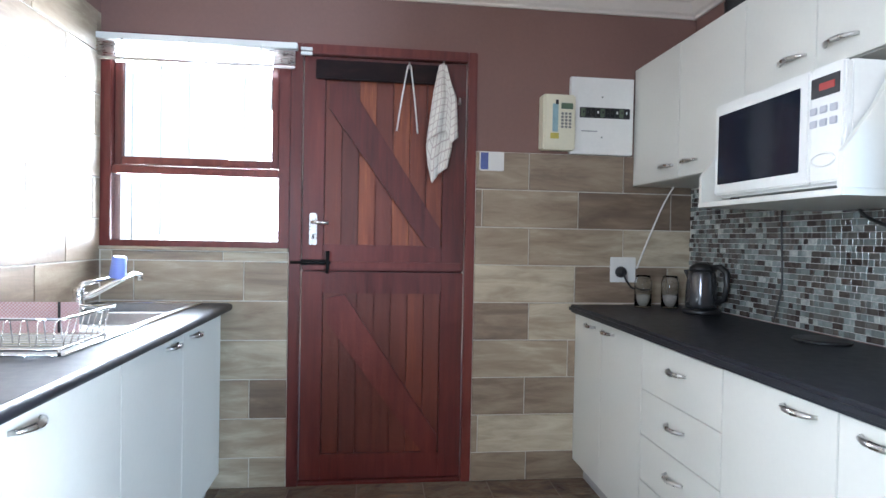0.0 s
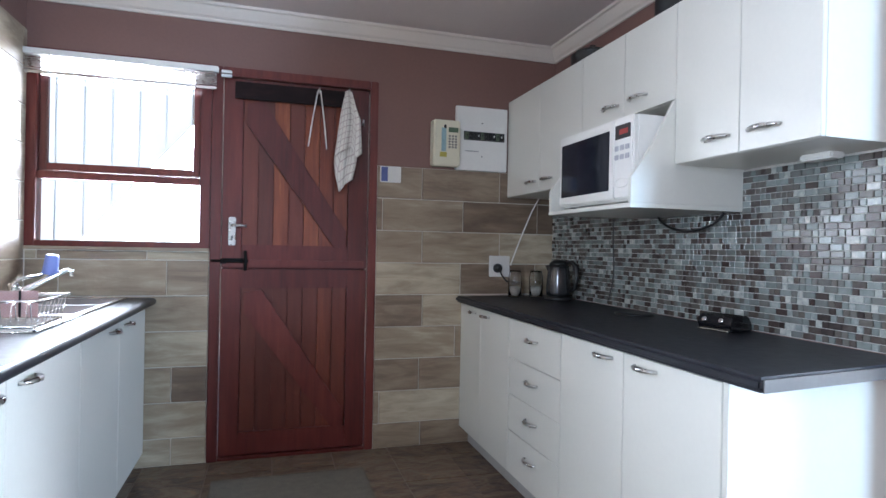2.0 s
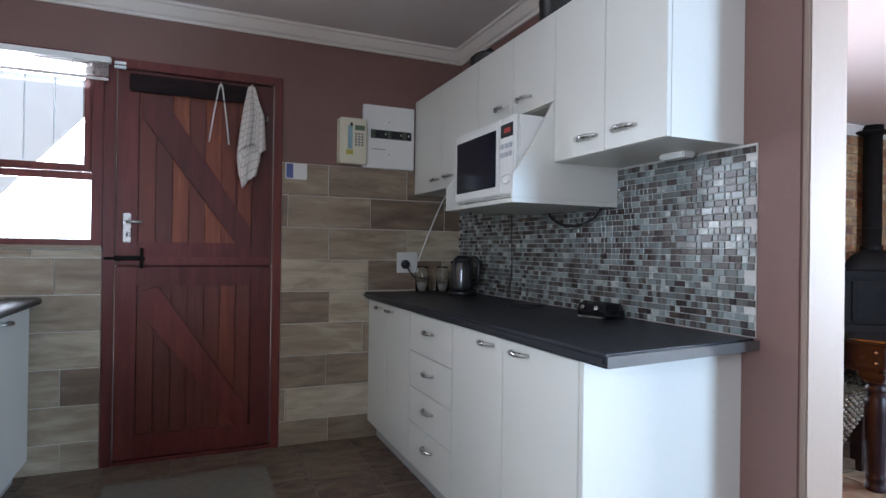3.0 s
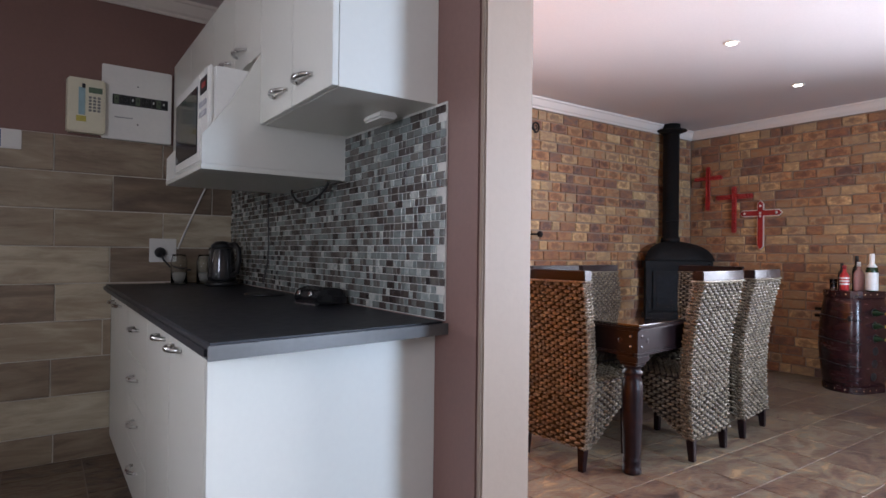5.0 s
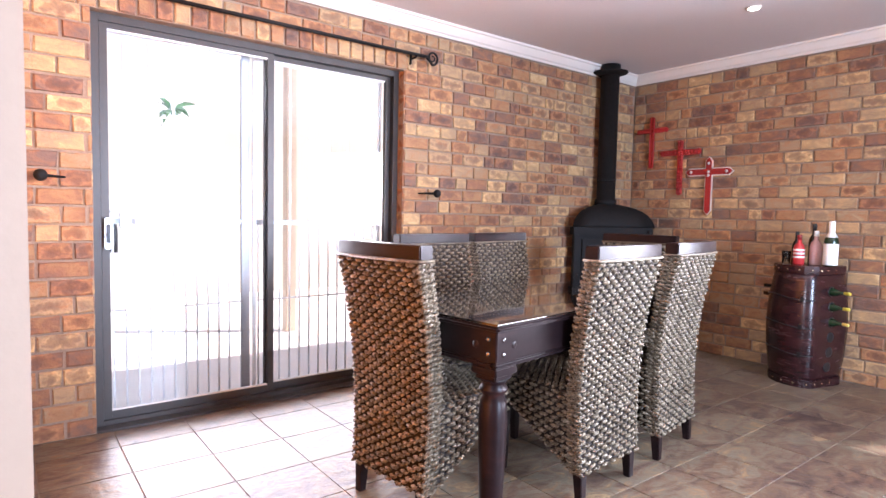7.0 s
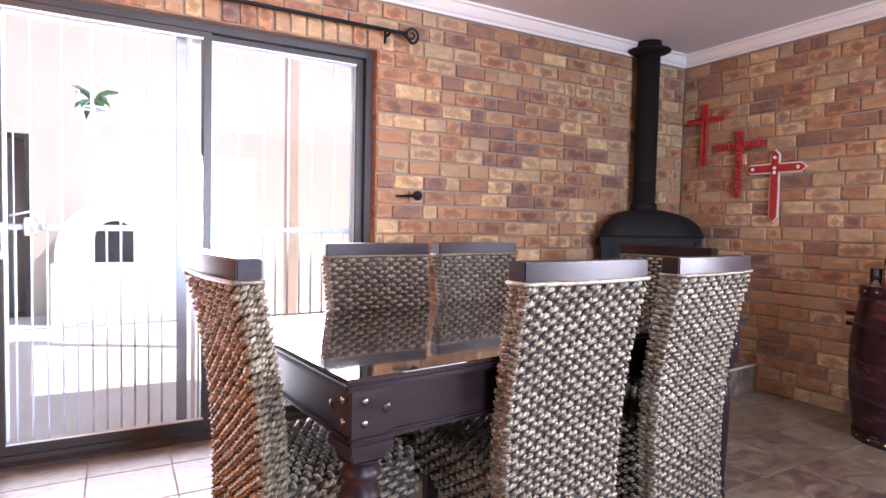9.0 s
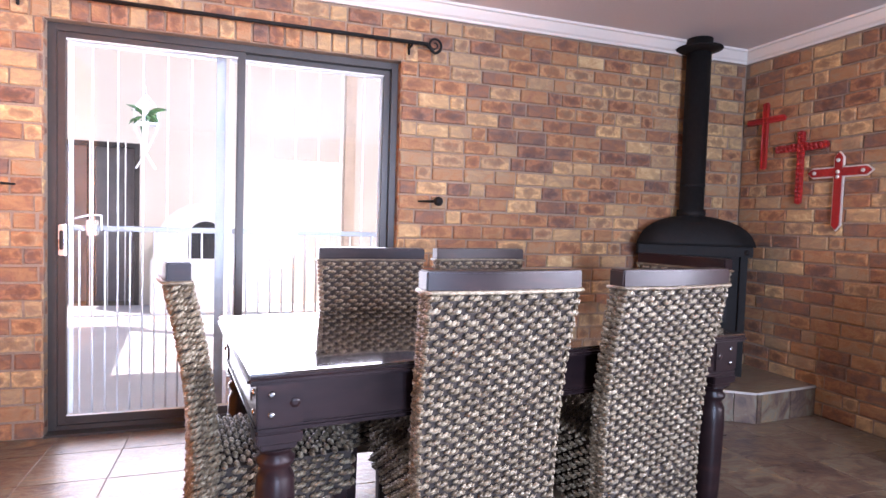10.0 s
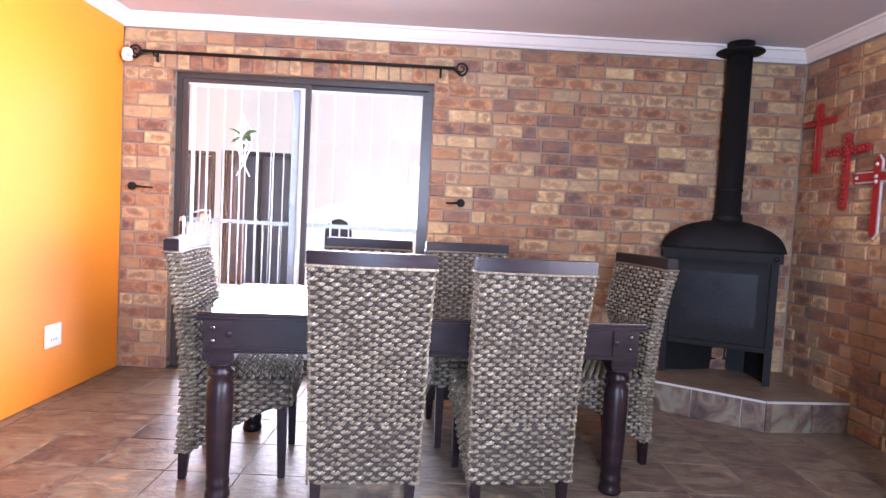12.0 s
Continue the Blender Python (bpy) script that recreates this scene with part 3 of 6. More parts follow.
def dish_rack():
    r = thing("dish_rack", "wire dish rack with red gingham liner on the drainer", "dish rack")
    x0, x1, y0, y1, z = -0.60, -0.175, 1.83, 2.085, 0.935
    bm = bmesh.new()
    for zz in (z + 0.012, z + 0.095):
        e = 0.0 if zz < z + 0.05 else 0.02
        tube(bm, [(x0 - e, y0 - e, zz), (x1 + e, y0 - e, zz), (x1 + e, y1 + e, zz), (x0 - e, y1 + e, zz)], 0.0042, 8, closed=True)
    part("rim_wire", bm, CHROME, r)
    for i in range(7):
        y = y0 + 0.015 + i * 0.0375
        bm = bmesh.new()
        tube(bm, [(x0 - 0.02, y, z + 0.095), (x0, y, z + 0.012), (x1, y, z + 0.012), (x1 + 0.02, y, z + 0.095)], 0.0022, 6)
        part("wire", bm, CHROME, r)
    for x, y in ((x0, y0), (x1, y0), (x0, y1), (x1, y1)):
        bm = bmesh.new()
        tube(bm, [(x, y, z - 0.004), (x, y, z + 0.013)], 0.005, 6)
        part("foot", bm, CHROME, r)
    m, n, l, b = material("red_gingham")
    geo, ck = n.new("ShaderNodeNewGeometry"), n.new("ShaderNodeTexChecker")
    ck.inputs["Scale"].default_value = 190
    ck.inputs["Color1"].default_value, ck.inputs["Color2"].default_value = (0.42, 0.22, 0.22, 1), (0.54, 0.42, 0.40, 1)
    l.new(geo.outputs["Position"], ck.inputs["Vector"])
    l.new(ck.outputs["Color"], b.inputs["Base Color"])
    b.inputs["Roughness"].default_value = 0.9
    bm = bmesh.new()
    box(bm, x0 + 0.01, x1 - 0.075, y1 + 0.001, y1 + 0.006, z + 0.016, z + 0.108)
    part("liner", bm, m, r, "red and white checked liner", 0.002)
    for x in (x0 + 0.12, x1 - 0.13):
        block("clip", (x - 0.004, x + 0.004, y1 - 0.002, y1 + 0.0005, z + 0.016, z + 0.109), BLACK, r, "dark clip", 0.001)
    for i in range(9):
        x = x0 + 0.04 + i * 0.043
        bm = bmesh.new()
        tube(bm, [(x, y0 + 0.05, z + 0.012), (x, y0 + 0.06, z + 0.075), (x, y0 + 0.085, z + 0.082), (x, y0 + 0.10, z + 0.012)], 0.002, 6)
        part("plate_prong", bm, CHROME, r)
    return r


dish_rack()


def wall_unit(label, y0, y1, z0, split, z1=2.17):
    u = thing("wall_cabinet", label, "cabinet")
    block("body", (2.019, KX1 - 0.001, y0 + 0.001, y1 - 0.001, z0, z1), WHITE, u, "", 0.001)
    for a, b, hy in ((split, y1, split + 0.10), (y0, split, split - 0.10)):
        d = block("door", (2.0, 2.018, a + 0.0015, b - 0.0015, z0 + 0.001, z1), WHITE, u, "", 0.0015)
        handle(d, (2.0, hy, z0 + 0.062), (0, 1, 0), (-1, 0, 0), 0.125)
    return u


wall_unit("white two-door wall cabinet over the kettle", 2.236, 3.160, 1.556, 2.70)
wall_unit("short white two-door wall cabinet above the microwave", 1.552, 2.236, 1.805, 1.885)
wall_unit("white two-door wall cabinet over the worktop end", 0.945, 1.552, 1.556, 1.24)


def microwave_shelf():
    s = thing("microwave_shelf", "white open box shelf with sloping cheeks", "shelf")
    block("shelf_board", (1.81, KX1 - 0.001, 1.553, 2.205, 1.388, 1.406), WHITE, s, "", 0.0015)
    for y in (1.553, 2.187):
        bm = bmesh.new()
        prism(bm, [(1.812, 1.4065), (KX1 - 0.001, 1.4065), (KX1 - 0.001, 1.803), (2.0, 1.803), (1.90, 1.62), (1.812, 1.50)], "y", y, y + 0.018)
        part("cheek", bm, WHITE, s, "", 0.0015)
    return s


microwave_shelf()


def microwave():
    m = thing("microwave_oven", "white microwave oven with dark door window", "microwave")
    x0, x1, y0, y1, z0, z1 = 1.835, 2.21, 1.580, 2.150, 1.42, 1.745
    block("casing", (x0 + 0.02, x1, y0, y1, z0, z1), WHITE_PLASTIC, m, "", 0.006)
    d = block("door", (x0, x0 + 0.019, y0 + 0.122, y1, z0 + 0.008, z1), WHITE_PLASTIC, m, "", 0.006)
    block("door_window", (x0 - 0.003, x0 + 0.001, y0 + 0.155, y1 - 0.025, z0 + 0.045, z1 - 0.04), paint("smoked_window", (0.012, 0.016, 0.026), 0.08, 0.1, 6, 0.0), d, "dark smoked window", 0.002)
    p = block("control_panel", (x0, x0 + 0.019, y0, y0 + 0.119, z0 + 0.008, z1), WHITE_PLASTIC, m, "", 0.006)
    block("display", (x0 - 0.002, x0 + 0.001, y0 + 0.015, y0 + 0.115, z1 - 0.085, z1 - 0.03), BLACK, p, "black display", 0.003)
    block("display_mark", (x0 - 0.0035, x0 - 0.0015, y0 + 0.03, y0 + 0.085, z1 - 0.068, z1 - 0.048), paint("dim_red", (0.35, 0.03, 0.02), 0.4, 0.05, 10, 0), p, "dim red digits")
    for i in range(3):
        for j in range(2):
            block("button", (x0 - 0.004, x0 + 0.001, y0 + 0.02 + i * 0.035, y0 + 0.046 + i * 0.035, z0 + 0.16 + j * 0.035, z0 + 0.18 + j * 0.035), paint("grey_button", (0.45, 0.45, 0.48), 0.5, 0.05, 10, 0), p, "", 0.002)
    bm = bmesh.new()
    tube(bm, [(x0 - 0.002, y0 + 0.066 + 0.042 * math.cos(a * 0.5236), z0 + 0.07 + 0.018 * math.sin(a * 0.5236)) for a in range(12)], 0.003, 6, closed=True)
    part("open_button", bm, WHITE_PLASTIC, p)
    for y in (y0 + 0.05, y1 - 0.05):
        for x in (x0 + 0.05, x1 - 0.05):
            block("foot", (x - 0.012, x + 0.012, y - 0.012, y + 0.012, 1.4065, z0 + 0.001), BLACK, m)
    return m


microwave()


def cable(name, label, pts, r, mat):
    c = thing(name, label, "cable")
    bm = bmesh.new()
    fine = []
    p = [Vector(q) for q in pts]
    p = [p[0]] + p + [p[-1]]
    for i in range(1, len(p) - 2):
        for k in range(8):
            u = k / 8
            fine.append(0.5 * ((2 * p[i]) + (p[i + 1] - p[i - 1]) * u + (2 * p[i - 1] - 5 * p[i] + 4 * p[i + 1] - p[i + 2]) * u * u + (3 * p[i] - p[i - 1] - 3 * p[i + 1] + p[i + 2]) * u ** 3))
    fine.append(p[-1])
    tube(bm, fine, r, 7)
    part("cord", bm, mat, c)
    return c


cable("power_cable", "black power cable drooping under the microwave shelf", [(2.29, 2.02, 1.387), (2.28, 1.98, 1.36), (2.27, 1.88, 1.325), (2.26, 1.75, 1.315), (2.27, 1.64, 1.345), (2.28, 1.60, 1.387)], 0.006, BLACK)
cable("power_cable", "white cable from wall cabinet to the socket", [(2.20, 3.10, 1.556), (2.16, 3.14, 1.45), (2.08, 3.15, 1.25), (2.03, 3.15, 1.12)], 0.005, WHITE_PLASTIC)
cable("power_cable", "thin dark cable down the mosaic splashback", [(2.322, 2.45, 1.55), (2.322, 2.44, 1.3), (2.322, 2.43, 1.1), (2.30, 2.44, 0.95)], 0.004, BLACK)


def double_socket(name, label, m, plug=False):
    """A wall socket; local x along the wall, z up, y out of the wall at -y."""
    s = thing(name, label, "socket", m)
    block("plate", (-0.07, 0.07, -0.010, 0.0, -0.067, 0.067), WHITE_PLASTIC, s, "", 0.003)
    for x in (-0.045, 0.035):
        block("rocker", (x - 0.012, x + 0.012, -0.0135, -0.0095, 0.025, 0.05), WHITE_PLASTIC, s, "", 0.002)
    if not plug:
        for x in (-0.02, 0.0, 0.02):
            block("pin_hole", (x - 0.004, x + 0.004, -0.0108, -0.0095, -0.03, -0.02), BLACK, s)
    else:
        bm = bmesh.new()
        lathe(bm, [(0.030, 0), (0.030, 0.012), (0.022, 0.03), (0.012, 0.04)], 0, 0, 0, 18, pose(-0.015, -0.010, -0.012, 90, 0, 0))
        part("plug", bm, BLACK, s, "black round plug")
        bm = bmesh.new()
        tube(bm, [(-0.015, -0.045, -0.015), (-0.005, -0.055, -0.05), (0.03, -0.045, -0.09), (0.08, -0.05, -0.11), (0.14, -0.06, -0.11)], 0.005, 7)
        part("plug_lead", bm, BLACK, s)
    return s


double_socket("wall_socket", "white double socket with black plug on tiles", pose(1.952, KY - 0.010, 1.112), True)
sk = thing("light_switch", "white switch plate with a blue panel", "switch")
block("plate", (1.167, 1.295, KY - 0.022, KY - 0.009, 1.614, 1.712), WHITE_PLASTIC, sk, "", 0.003)
block("blue_panel", (1.172, 1.212, KY - 0.025, KY - 0.0215, 1.620, 1.706), paint("blue_label", (0.10, 0.13, 0.34), 0.4, 0.1, 20, 0), sk, "dark blue panel", 0.001)
block("rocker", (1.228, 1.285, KY - 0.0255, KY - 0.0215, 1.628, 1.698), WHITE_PLASTIC, sk, "", 0.002)


def alarm_panel():
    a = thing("alarm_keypad", "cream alarm keypad with small green display", "alarm keypad")
    x0, x1, z0, z1, f = 1.478, 1.655, 1.728, 2.012, KY - 0.068
    bm = bmesh.new()
    prism(bm, [(x0, KY), (x0 + 0.008, f), (x1, f), (x1 + 0.004, KY)], "z", z0, z1)
    part("housing", bm, CREAM, a, "", 0.008)
    block("display", (x0 + 0.10, x1 - 0.015, f - 0.003, f + 0.001, z1 - 0.075, z1 - 0.045), paint("lcd_green", (0.10, 0.15, 0.09), 0.3, 0.1, 30, 0), a, "green display", 0.001)
    for i in range(3):
        for j in range(5):
            block("key", (x0 + 0.10 + i * 0.02, x0 + 0.114 + i * 0.02, f - 0.004, f + 0.001, z1 - 0.105 - j * 0.017, z1 - 0.093 - j * 0.017), paint("grey_key", (0.20, 0.20, 0.19), 0.5, 0.1, 30, 0), a)
    block("label_strip", (x0 + 0.055, x0 + 0.085, f - 0.002, f + 0.001, z0 + 0.09, z1 - 0.05), paint("blue_green_label", (0.28, 0.42, 0.46), 0.5, 0.1, 60, 0), a, "pale blue instruction strip")
    block("sticker", (x0 + 0.045, x0 + 0.09, f - 0.002, f + 0.001, z0 + 0.055, z0 + 0.085), paint("yellow_label", (0.5, 0.42, 0.08), 0.5, 0.1, 60, 0), a, "yellow sticker")
    block("switch", (x0 + 0.07, x0 + 0.085, f - 0.004, f + 0.001, z1 - 0.055, z1 - 0.03), BLACK, a)
    return a


alarm_panel()


def breaker_box():
    b = thing("breaker_box", "white distribution board with black circuit breakers", "fuse box")
    x0, x1, z0, z1, f = 1.64, 1.985, 1.716, 2.118, KY - 0.028
    block("cover", (x0, x1, f, KY, z0, z1), WHITE_PLASTIC, b, "", 0.004)
    block("slot", (x0 + 0.05, x1 - 0.02, f - 0.002, f + 0.001, z0 + 0.19, z0 + 0.245), BLACK, b, "black breaker slot")
    for i in range(10):
        x = x0 + 0.058 + i * 0.026
        block("breaker", (x, x + 0.021, f - 0.008, f + 0.001, z0 + 0.195, z0 + 0.24), BLACK if i % 4 else paint("breaker_green", (0.10, 0.13, 0.08), 0.4, 0.1, 30, 0), b, "", 0.001)
        block("breaker_toggle", (x + 0.007, x + 0.014, f - 0.014, f - 0.007, z0 + 0.212, z0 + 0.226), WHITE_PLASTIC if i in (3, 7, 9) else BLACK, b)
    block("label_strip", (x0 + 0.06, x0 + 0.15, f - 0.001, f + 0.001, z0 + 0.118, z0 + 0.124), paint("grey_print", (0.3, 0.3, 0.3), 0.6, 0.1, 30, 0), b)
    for z in (z0 + 0.09, z0 + 0.30):
        bm = bmesh.new()
        lathe(bm, [(0.004, 0), (0.004, 0.002)], 0, 0, 0, 8, pose((x0 + x1) / 2, f, z, 90, 0, 0))
        part("screw", bm, BLACK, b)
    return b


breaker_box()


def kettle():
    k = thing("kettle", "black cordless kettle with steel band on its base", "kettle")
    m = pose(2.19, 2.80, 0.925, 0, 0, -60)
    k.matrix_basis = m
    bm = bmesh.new()
    lathe(bm, [(0.082, 0), (0.085, 0.004), (0.085, 0.018), (0.075, 0.026)], sides=28)
    part("power_base", bm, BLACK, k)
    bm = bmesh.new()
    lathe(bm, [(0.070, 0.028), (0.073, 0.05), (0.070, 0.12), (0.062, 0.185), (0.058, 0.205)], sides=28)
    part("jug", bm, paint("smoked_jug", (0.10, 0.10, 0.105), 0.14, 0.2, 10, 0, metal=0.7), k, "dark smoked jug")
    bm = bmesh.new()
    for i in range(7):
        a0, a1 = math.radians(100 + i * 11), math.radians(111 + i * 11)
        q = [bm.verts.new((r * math.cos(a), r * math.sin(a), z)) for r, z, a in ((0.0735, 0.09, a0), (0.0735, 0.09, a1), (0.0655, 0.175, a1), (0.0655, 0.175, a0))]
        bm.faces.new(q)
    part("steel_band", bm, CHROME, k, "polished steel band")
    bm = bmesh.new()
    lathe(bm, [(0.0585, 0.206), (0.056, 0.22), (0.035, 0.238), (0.010, 0.242)], sides=28)
    part("lid", bm, BLACK, k)
    bm = bmesh.new()
    tube(bm, [(0.045, 0, 0.222), (0.09, 0, 0.226), (0.118, 0, 0.20), (0.122, 0, 0.14), (0.11, 0, 0.075), (0.072, 0, 0.055)], [0.013, 0.014, 0.015, 0.014, 0.013, 0.012], 10)
    part("handle", bm, BLACK, k)
    bm = bmesh.new()
    prism(bm, [(-0.058, 0.15), (-0.086, 0.205), (-0.058, 0.208)], "y", -0.018, 0.018)
    part("spout", bm, BLACK, k, "", 0.003)
    return k


kettle()

CLEAR = glass_pane("clear_glass")


def jar(x, y, label):
    j = thing("glass_jar", label, "jar", pose(x, y, 0.925), "glass jars by the kettle")
    bm = bmesh.new()
    lathe(bm, [(0.040, 0), (0.043, 0.004), (0.043, 0.13), (0.036, 0.15), (0.036, 0.165), (0.033, 0.165), (0.033, 0.15), (0.040, 0.128), (0.040, 0.008)], sides=24)
    part("jar_body", bm, CLEAR, j)
    bm = bmesh.new()
    lathe(bm, [(0.039, 0.009), (0.039, 0.055), (0.01, 0.062)], sides=20)
    part("contents", bm, paint("sugar", (0.55, 0.52, 0.48), 0.9, 0.1, 40, 0.3), j, "pale contents")
    return j


jar(2.02, 3.05, "clear glass jar part-filled with white sugar")
jar(2.15, 3.02, "clear glass jar part-filled with white sugar")

ph = thing("clock_radio", "small glossy black clock radio on the worktop", "radio", pose(2.235, 1.525, 0.925, 0, 0, 12))
bm = bmesh.new()
prism(bm, [(-0.085, 0.004), (-0.075, 0.012), (-0.085, 0.03), (-0.07, 0.058), (-0.03, 0.068), (0.03, 0.06), (0.05, 0.03), (0.05, 0.004)], "y", -0.07, 0.07)
part("housing", bm, paint("gloss_black", (0.008, 0.008, 0.010), 0.08, 0.1, 10, 0), ph, "", 0.008, 3)
block("chrome_strip", (-0.088, -0.078, -0.065, 0.065, 0.004, 0.010), CHROME, ph, "bright chrome strip", 0.002)
for y in (-0.03, 0.04):
    bm = bmesh.new()
    lathe(bm, [(0.011, 0), (0.011, 0.004), (0.006, 0.006)], 0, 0, 0, 14, pose(-0.079, y, 0.043, 0, -68, 0))
    part("button", bm, CHROME, ph, "chrome button")
tr = thing("trivet", "flat black trivet lying on the worktop", "trivet", pose(2.19, 2.05, 0.925, 0, 0, 8))
bm = bmesh.new()
lathe(bm, [(0.088, 0), (0.092, 0.004), (0.088, 0.010), (0.07, 0.011)], sides=28)
part("plate", bm, BLACK, tr)
ul = thing("under_cabinet_light", "small white lamp under the wall cabinet", "lamp", pose(2.26, 1.16, 1.556))
block("lamp_body", (-0.03, 0.03, -0.06, 0.06, -0.022, -0.0005), WHITE_PLASTIC, ul, "", 0.006)


def pot(x, y, r, h, label, lidded):
    p = thing("cooking_pot", label, "pot", pose(x, y, 2.171))
    bm = bmesh.new()
    lathe(bm, [(r * 0.9, 0), (r, 0.01), (r, h), (r * 1.03, h + 0.003)], sides=26)
    part("pot_body", bm, BLACK, p)
    bm = bmesh.new()
    lathe(bm, [(r * 1.02, h + 0.004), (r * 0.8, h + 0.025), (r * 0.2, h + 0.035), (0.012, h + 0.036), (0.016, h + 0.06), (0.006, h + 0.064)], sides=26)
    part("lid", bm, BLACK, p)
    for s in (-1, 1):
        bm = bmesh.new()
        tube(bm, [(-0.03, s * r, h * 0.75), (-0.02, s * (r + 0.03), h * 0.75), (0.02, s * (r + 0.03), h * 0.75), (0.03, s * r, h * 0.75)], 0.006, 7)
        part("ear", bm, BLACK, p)
    return p


pot(2.17, 2.44, 0.11, 0.09, "black cooking pot stored on the wall cabinets", True)
pot(2.17, 1.70, 0.13, 0.12, "large black pot stored on the wall cabinets", True)

mt = tagged(block("door_mat", (0.27, 1.05, 2.15, 2.865, 0.0005, 0.009), paint("grey_fibre_mat", (0.16, 0.145, 0.115), 0.95, 0.22, 25, 0.6, fine=160), bevel=0.003), "flat grey fibre doormat before the stable door", "mat")

# ---- dining room: sliding door ----


def sliding_door():
    d = setting(new("door_2"), "bronze aluminium sliding glass door with white gate behind", "door")
    x0, x1, y0, y1, z1 = 2.84, 4.66, 3.275, 3.355, 2.11
    bm = bmesh.new()
    bars(bm, [(x0, x0 + 0.040, y0, y1, 0, z1), (x1 - 0.040, x1, y0, y1, 0, z1), (x0 + 0.040, x1 - 0.040, y0, y1, z1 - 0.038, z1), (x0 + 0.040, x1 - 0.040, y0, y1, 0, 0.035)])
    part("door_frame", bm, ALU, d, "", 0.002)
    for name, a, b, f in (("sliding_leaf", 2.881, 3.785, y0 + 0.006), ("fixed_leaf", 3.741, 4.619, y0 + 0.042)):
        leaf = part(name, bmesh.new(), ALU, d)
        bm = bmesh.new()
        bars(bm, [(a, a + 0.038, f, f + 0.03, 0.037, z1 - 0.040), (b - 0.038, b, f, f + 0.03, 0.037, z1 - 0.040), (a + 0.038, b - 0.038, f, f + 0.03, z1 - 0.068, z1 - 0.040), (a + 0.038, b - 0.038, f, f + 0.03, 0.037, 0.080)])
        part("leaf_frame", bm, ALU, leaf, "", 0.002)
        g = block("pane", (a + 0.038, b - 0.038, f + 0.012, f + 0.017, 0.080, z1 - 0.068), GLASS, leaf, bevel=0)
        g.visible_shadow = False
        bm = bmesh.new()
        bars(bm, [(a + 0.039, b - 0.039, f + 0.004, f + 0.026, z1 - 0.076, z1 - 0.0685), (a + 0.039, b - 0.039, f + 0.004, f + 0.026, 0.0805, 0.088)])
        part("glazing_bead", bm, WHITE_PLASTIC, leaf, "pale glazing bead")
    h = block("pull_handle", (2.893, 2.925, y0 - 0.028, y0 + 0.006, 0.93, 1.09), STEEL, d, "grey pull handle", 0.005)
    block("grip", (2.900, 2.918, y0 - 0.038, y0 - 0.0275, 0.96, 1.06), BLACK, h, "", 0.004)
    block("sill_strip", (x0, x1, DY - 0.004, y0, -0.002, 0.012), ALU, d, "dark threshold strip", 0.003)
    return d


sliding_door()
GATE = paint("white_gate_enamel", (0.84, 0.82, 0.82), 0.35, 0.05, 10, 0.03)

# the gate's enamel darkened, for the backlit side of stile and rail
SHADED_ENAMEL = paint("shaded_gate_enamel", (0.30, 0.30, 0.31), 0.4, 0.06, 10, 0.03)


def security_gate():
    g = thing("security_gate", "white steel barred security gate outside the glass", "gate")
    y = 3.415
    for a, b, wide in ((2.90, 3.68, 0.05), (3.70, 4.60, 0.02)):
        bm = bmesh.new()
        bars(bm, [(a, a + 0.02, y - 0.01, y + 0.01, 0.03, 2.06), (a + 0.02, b - wide, y - 0.01, y + 0.01, 2.04, 2.06), (a + 0.02, b - wide, y - 0.01, y + 0.01, 0.03, 0.05)])
        part("gate_frame", bm, GATE, g, "", 0.002)
        block("meeting_stile", (b - wide, b, y - 0.012, y + 0.012, 0.03, 2.06), SHADED_ENAMEL if wide > 0.03 else GATE, g, "white steel stile, shade in the wide one's grey", 0.003)
        block("mid_rail", (a + 0.021, b - wide - 0.001, y - 0.012, y + 0.012, 1.055, 1.085), SHADED_ENAMEL, g, "white steel rail with backlit shade in its grey", 0.002)
        first, gap = (2.9485, 0.0612) if a < 3 else (3.737, 0.0675)
        k = 0
        while first + k * gap < b - wide - 0.02:
            x = first + k * gap
            bm = bmesh.new()
            tube(bm, [(x, y, 0.05), (x, y, 2.04 if k % 2 else 1.055)], 0.0055, 6)
            part("bar", bm, GATE, g)
            k += 1
        bm = bmesh.new()
        tube(bm, [(a + 0.02, y + 0.012, 0.585), (b - wide, y + 0.012, 0.585)], 0.006, 6)
        part("cross_bar", bm, GATE, g)
    lk = block("lock_box", (2.985, 3.035, y - 0.03, y + 0.03, 1.03, 1.115), STEEL, g, "grey lock box", 0.004)
    bm = bmesh.new()
    tube(bm, [(2.93, y - 0.03, 1.12), (3.0, y - 0.035, 1.14), (3.06, y - 0.035, 1.14), (3.06, y - 0.03, 1.06)], 0.006, 7)
    part("gate_handle", bm, GATE, lk)
    return g


security_gate()


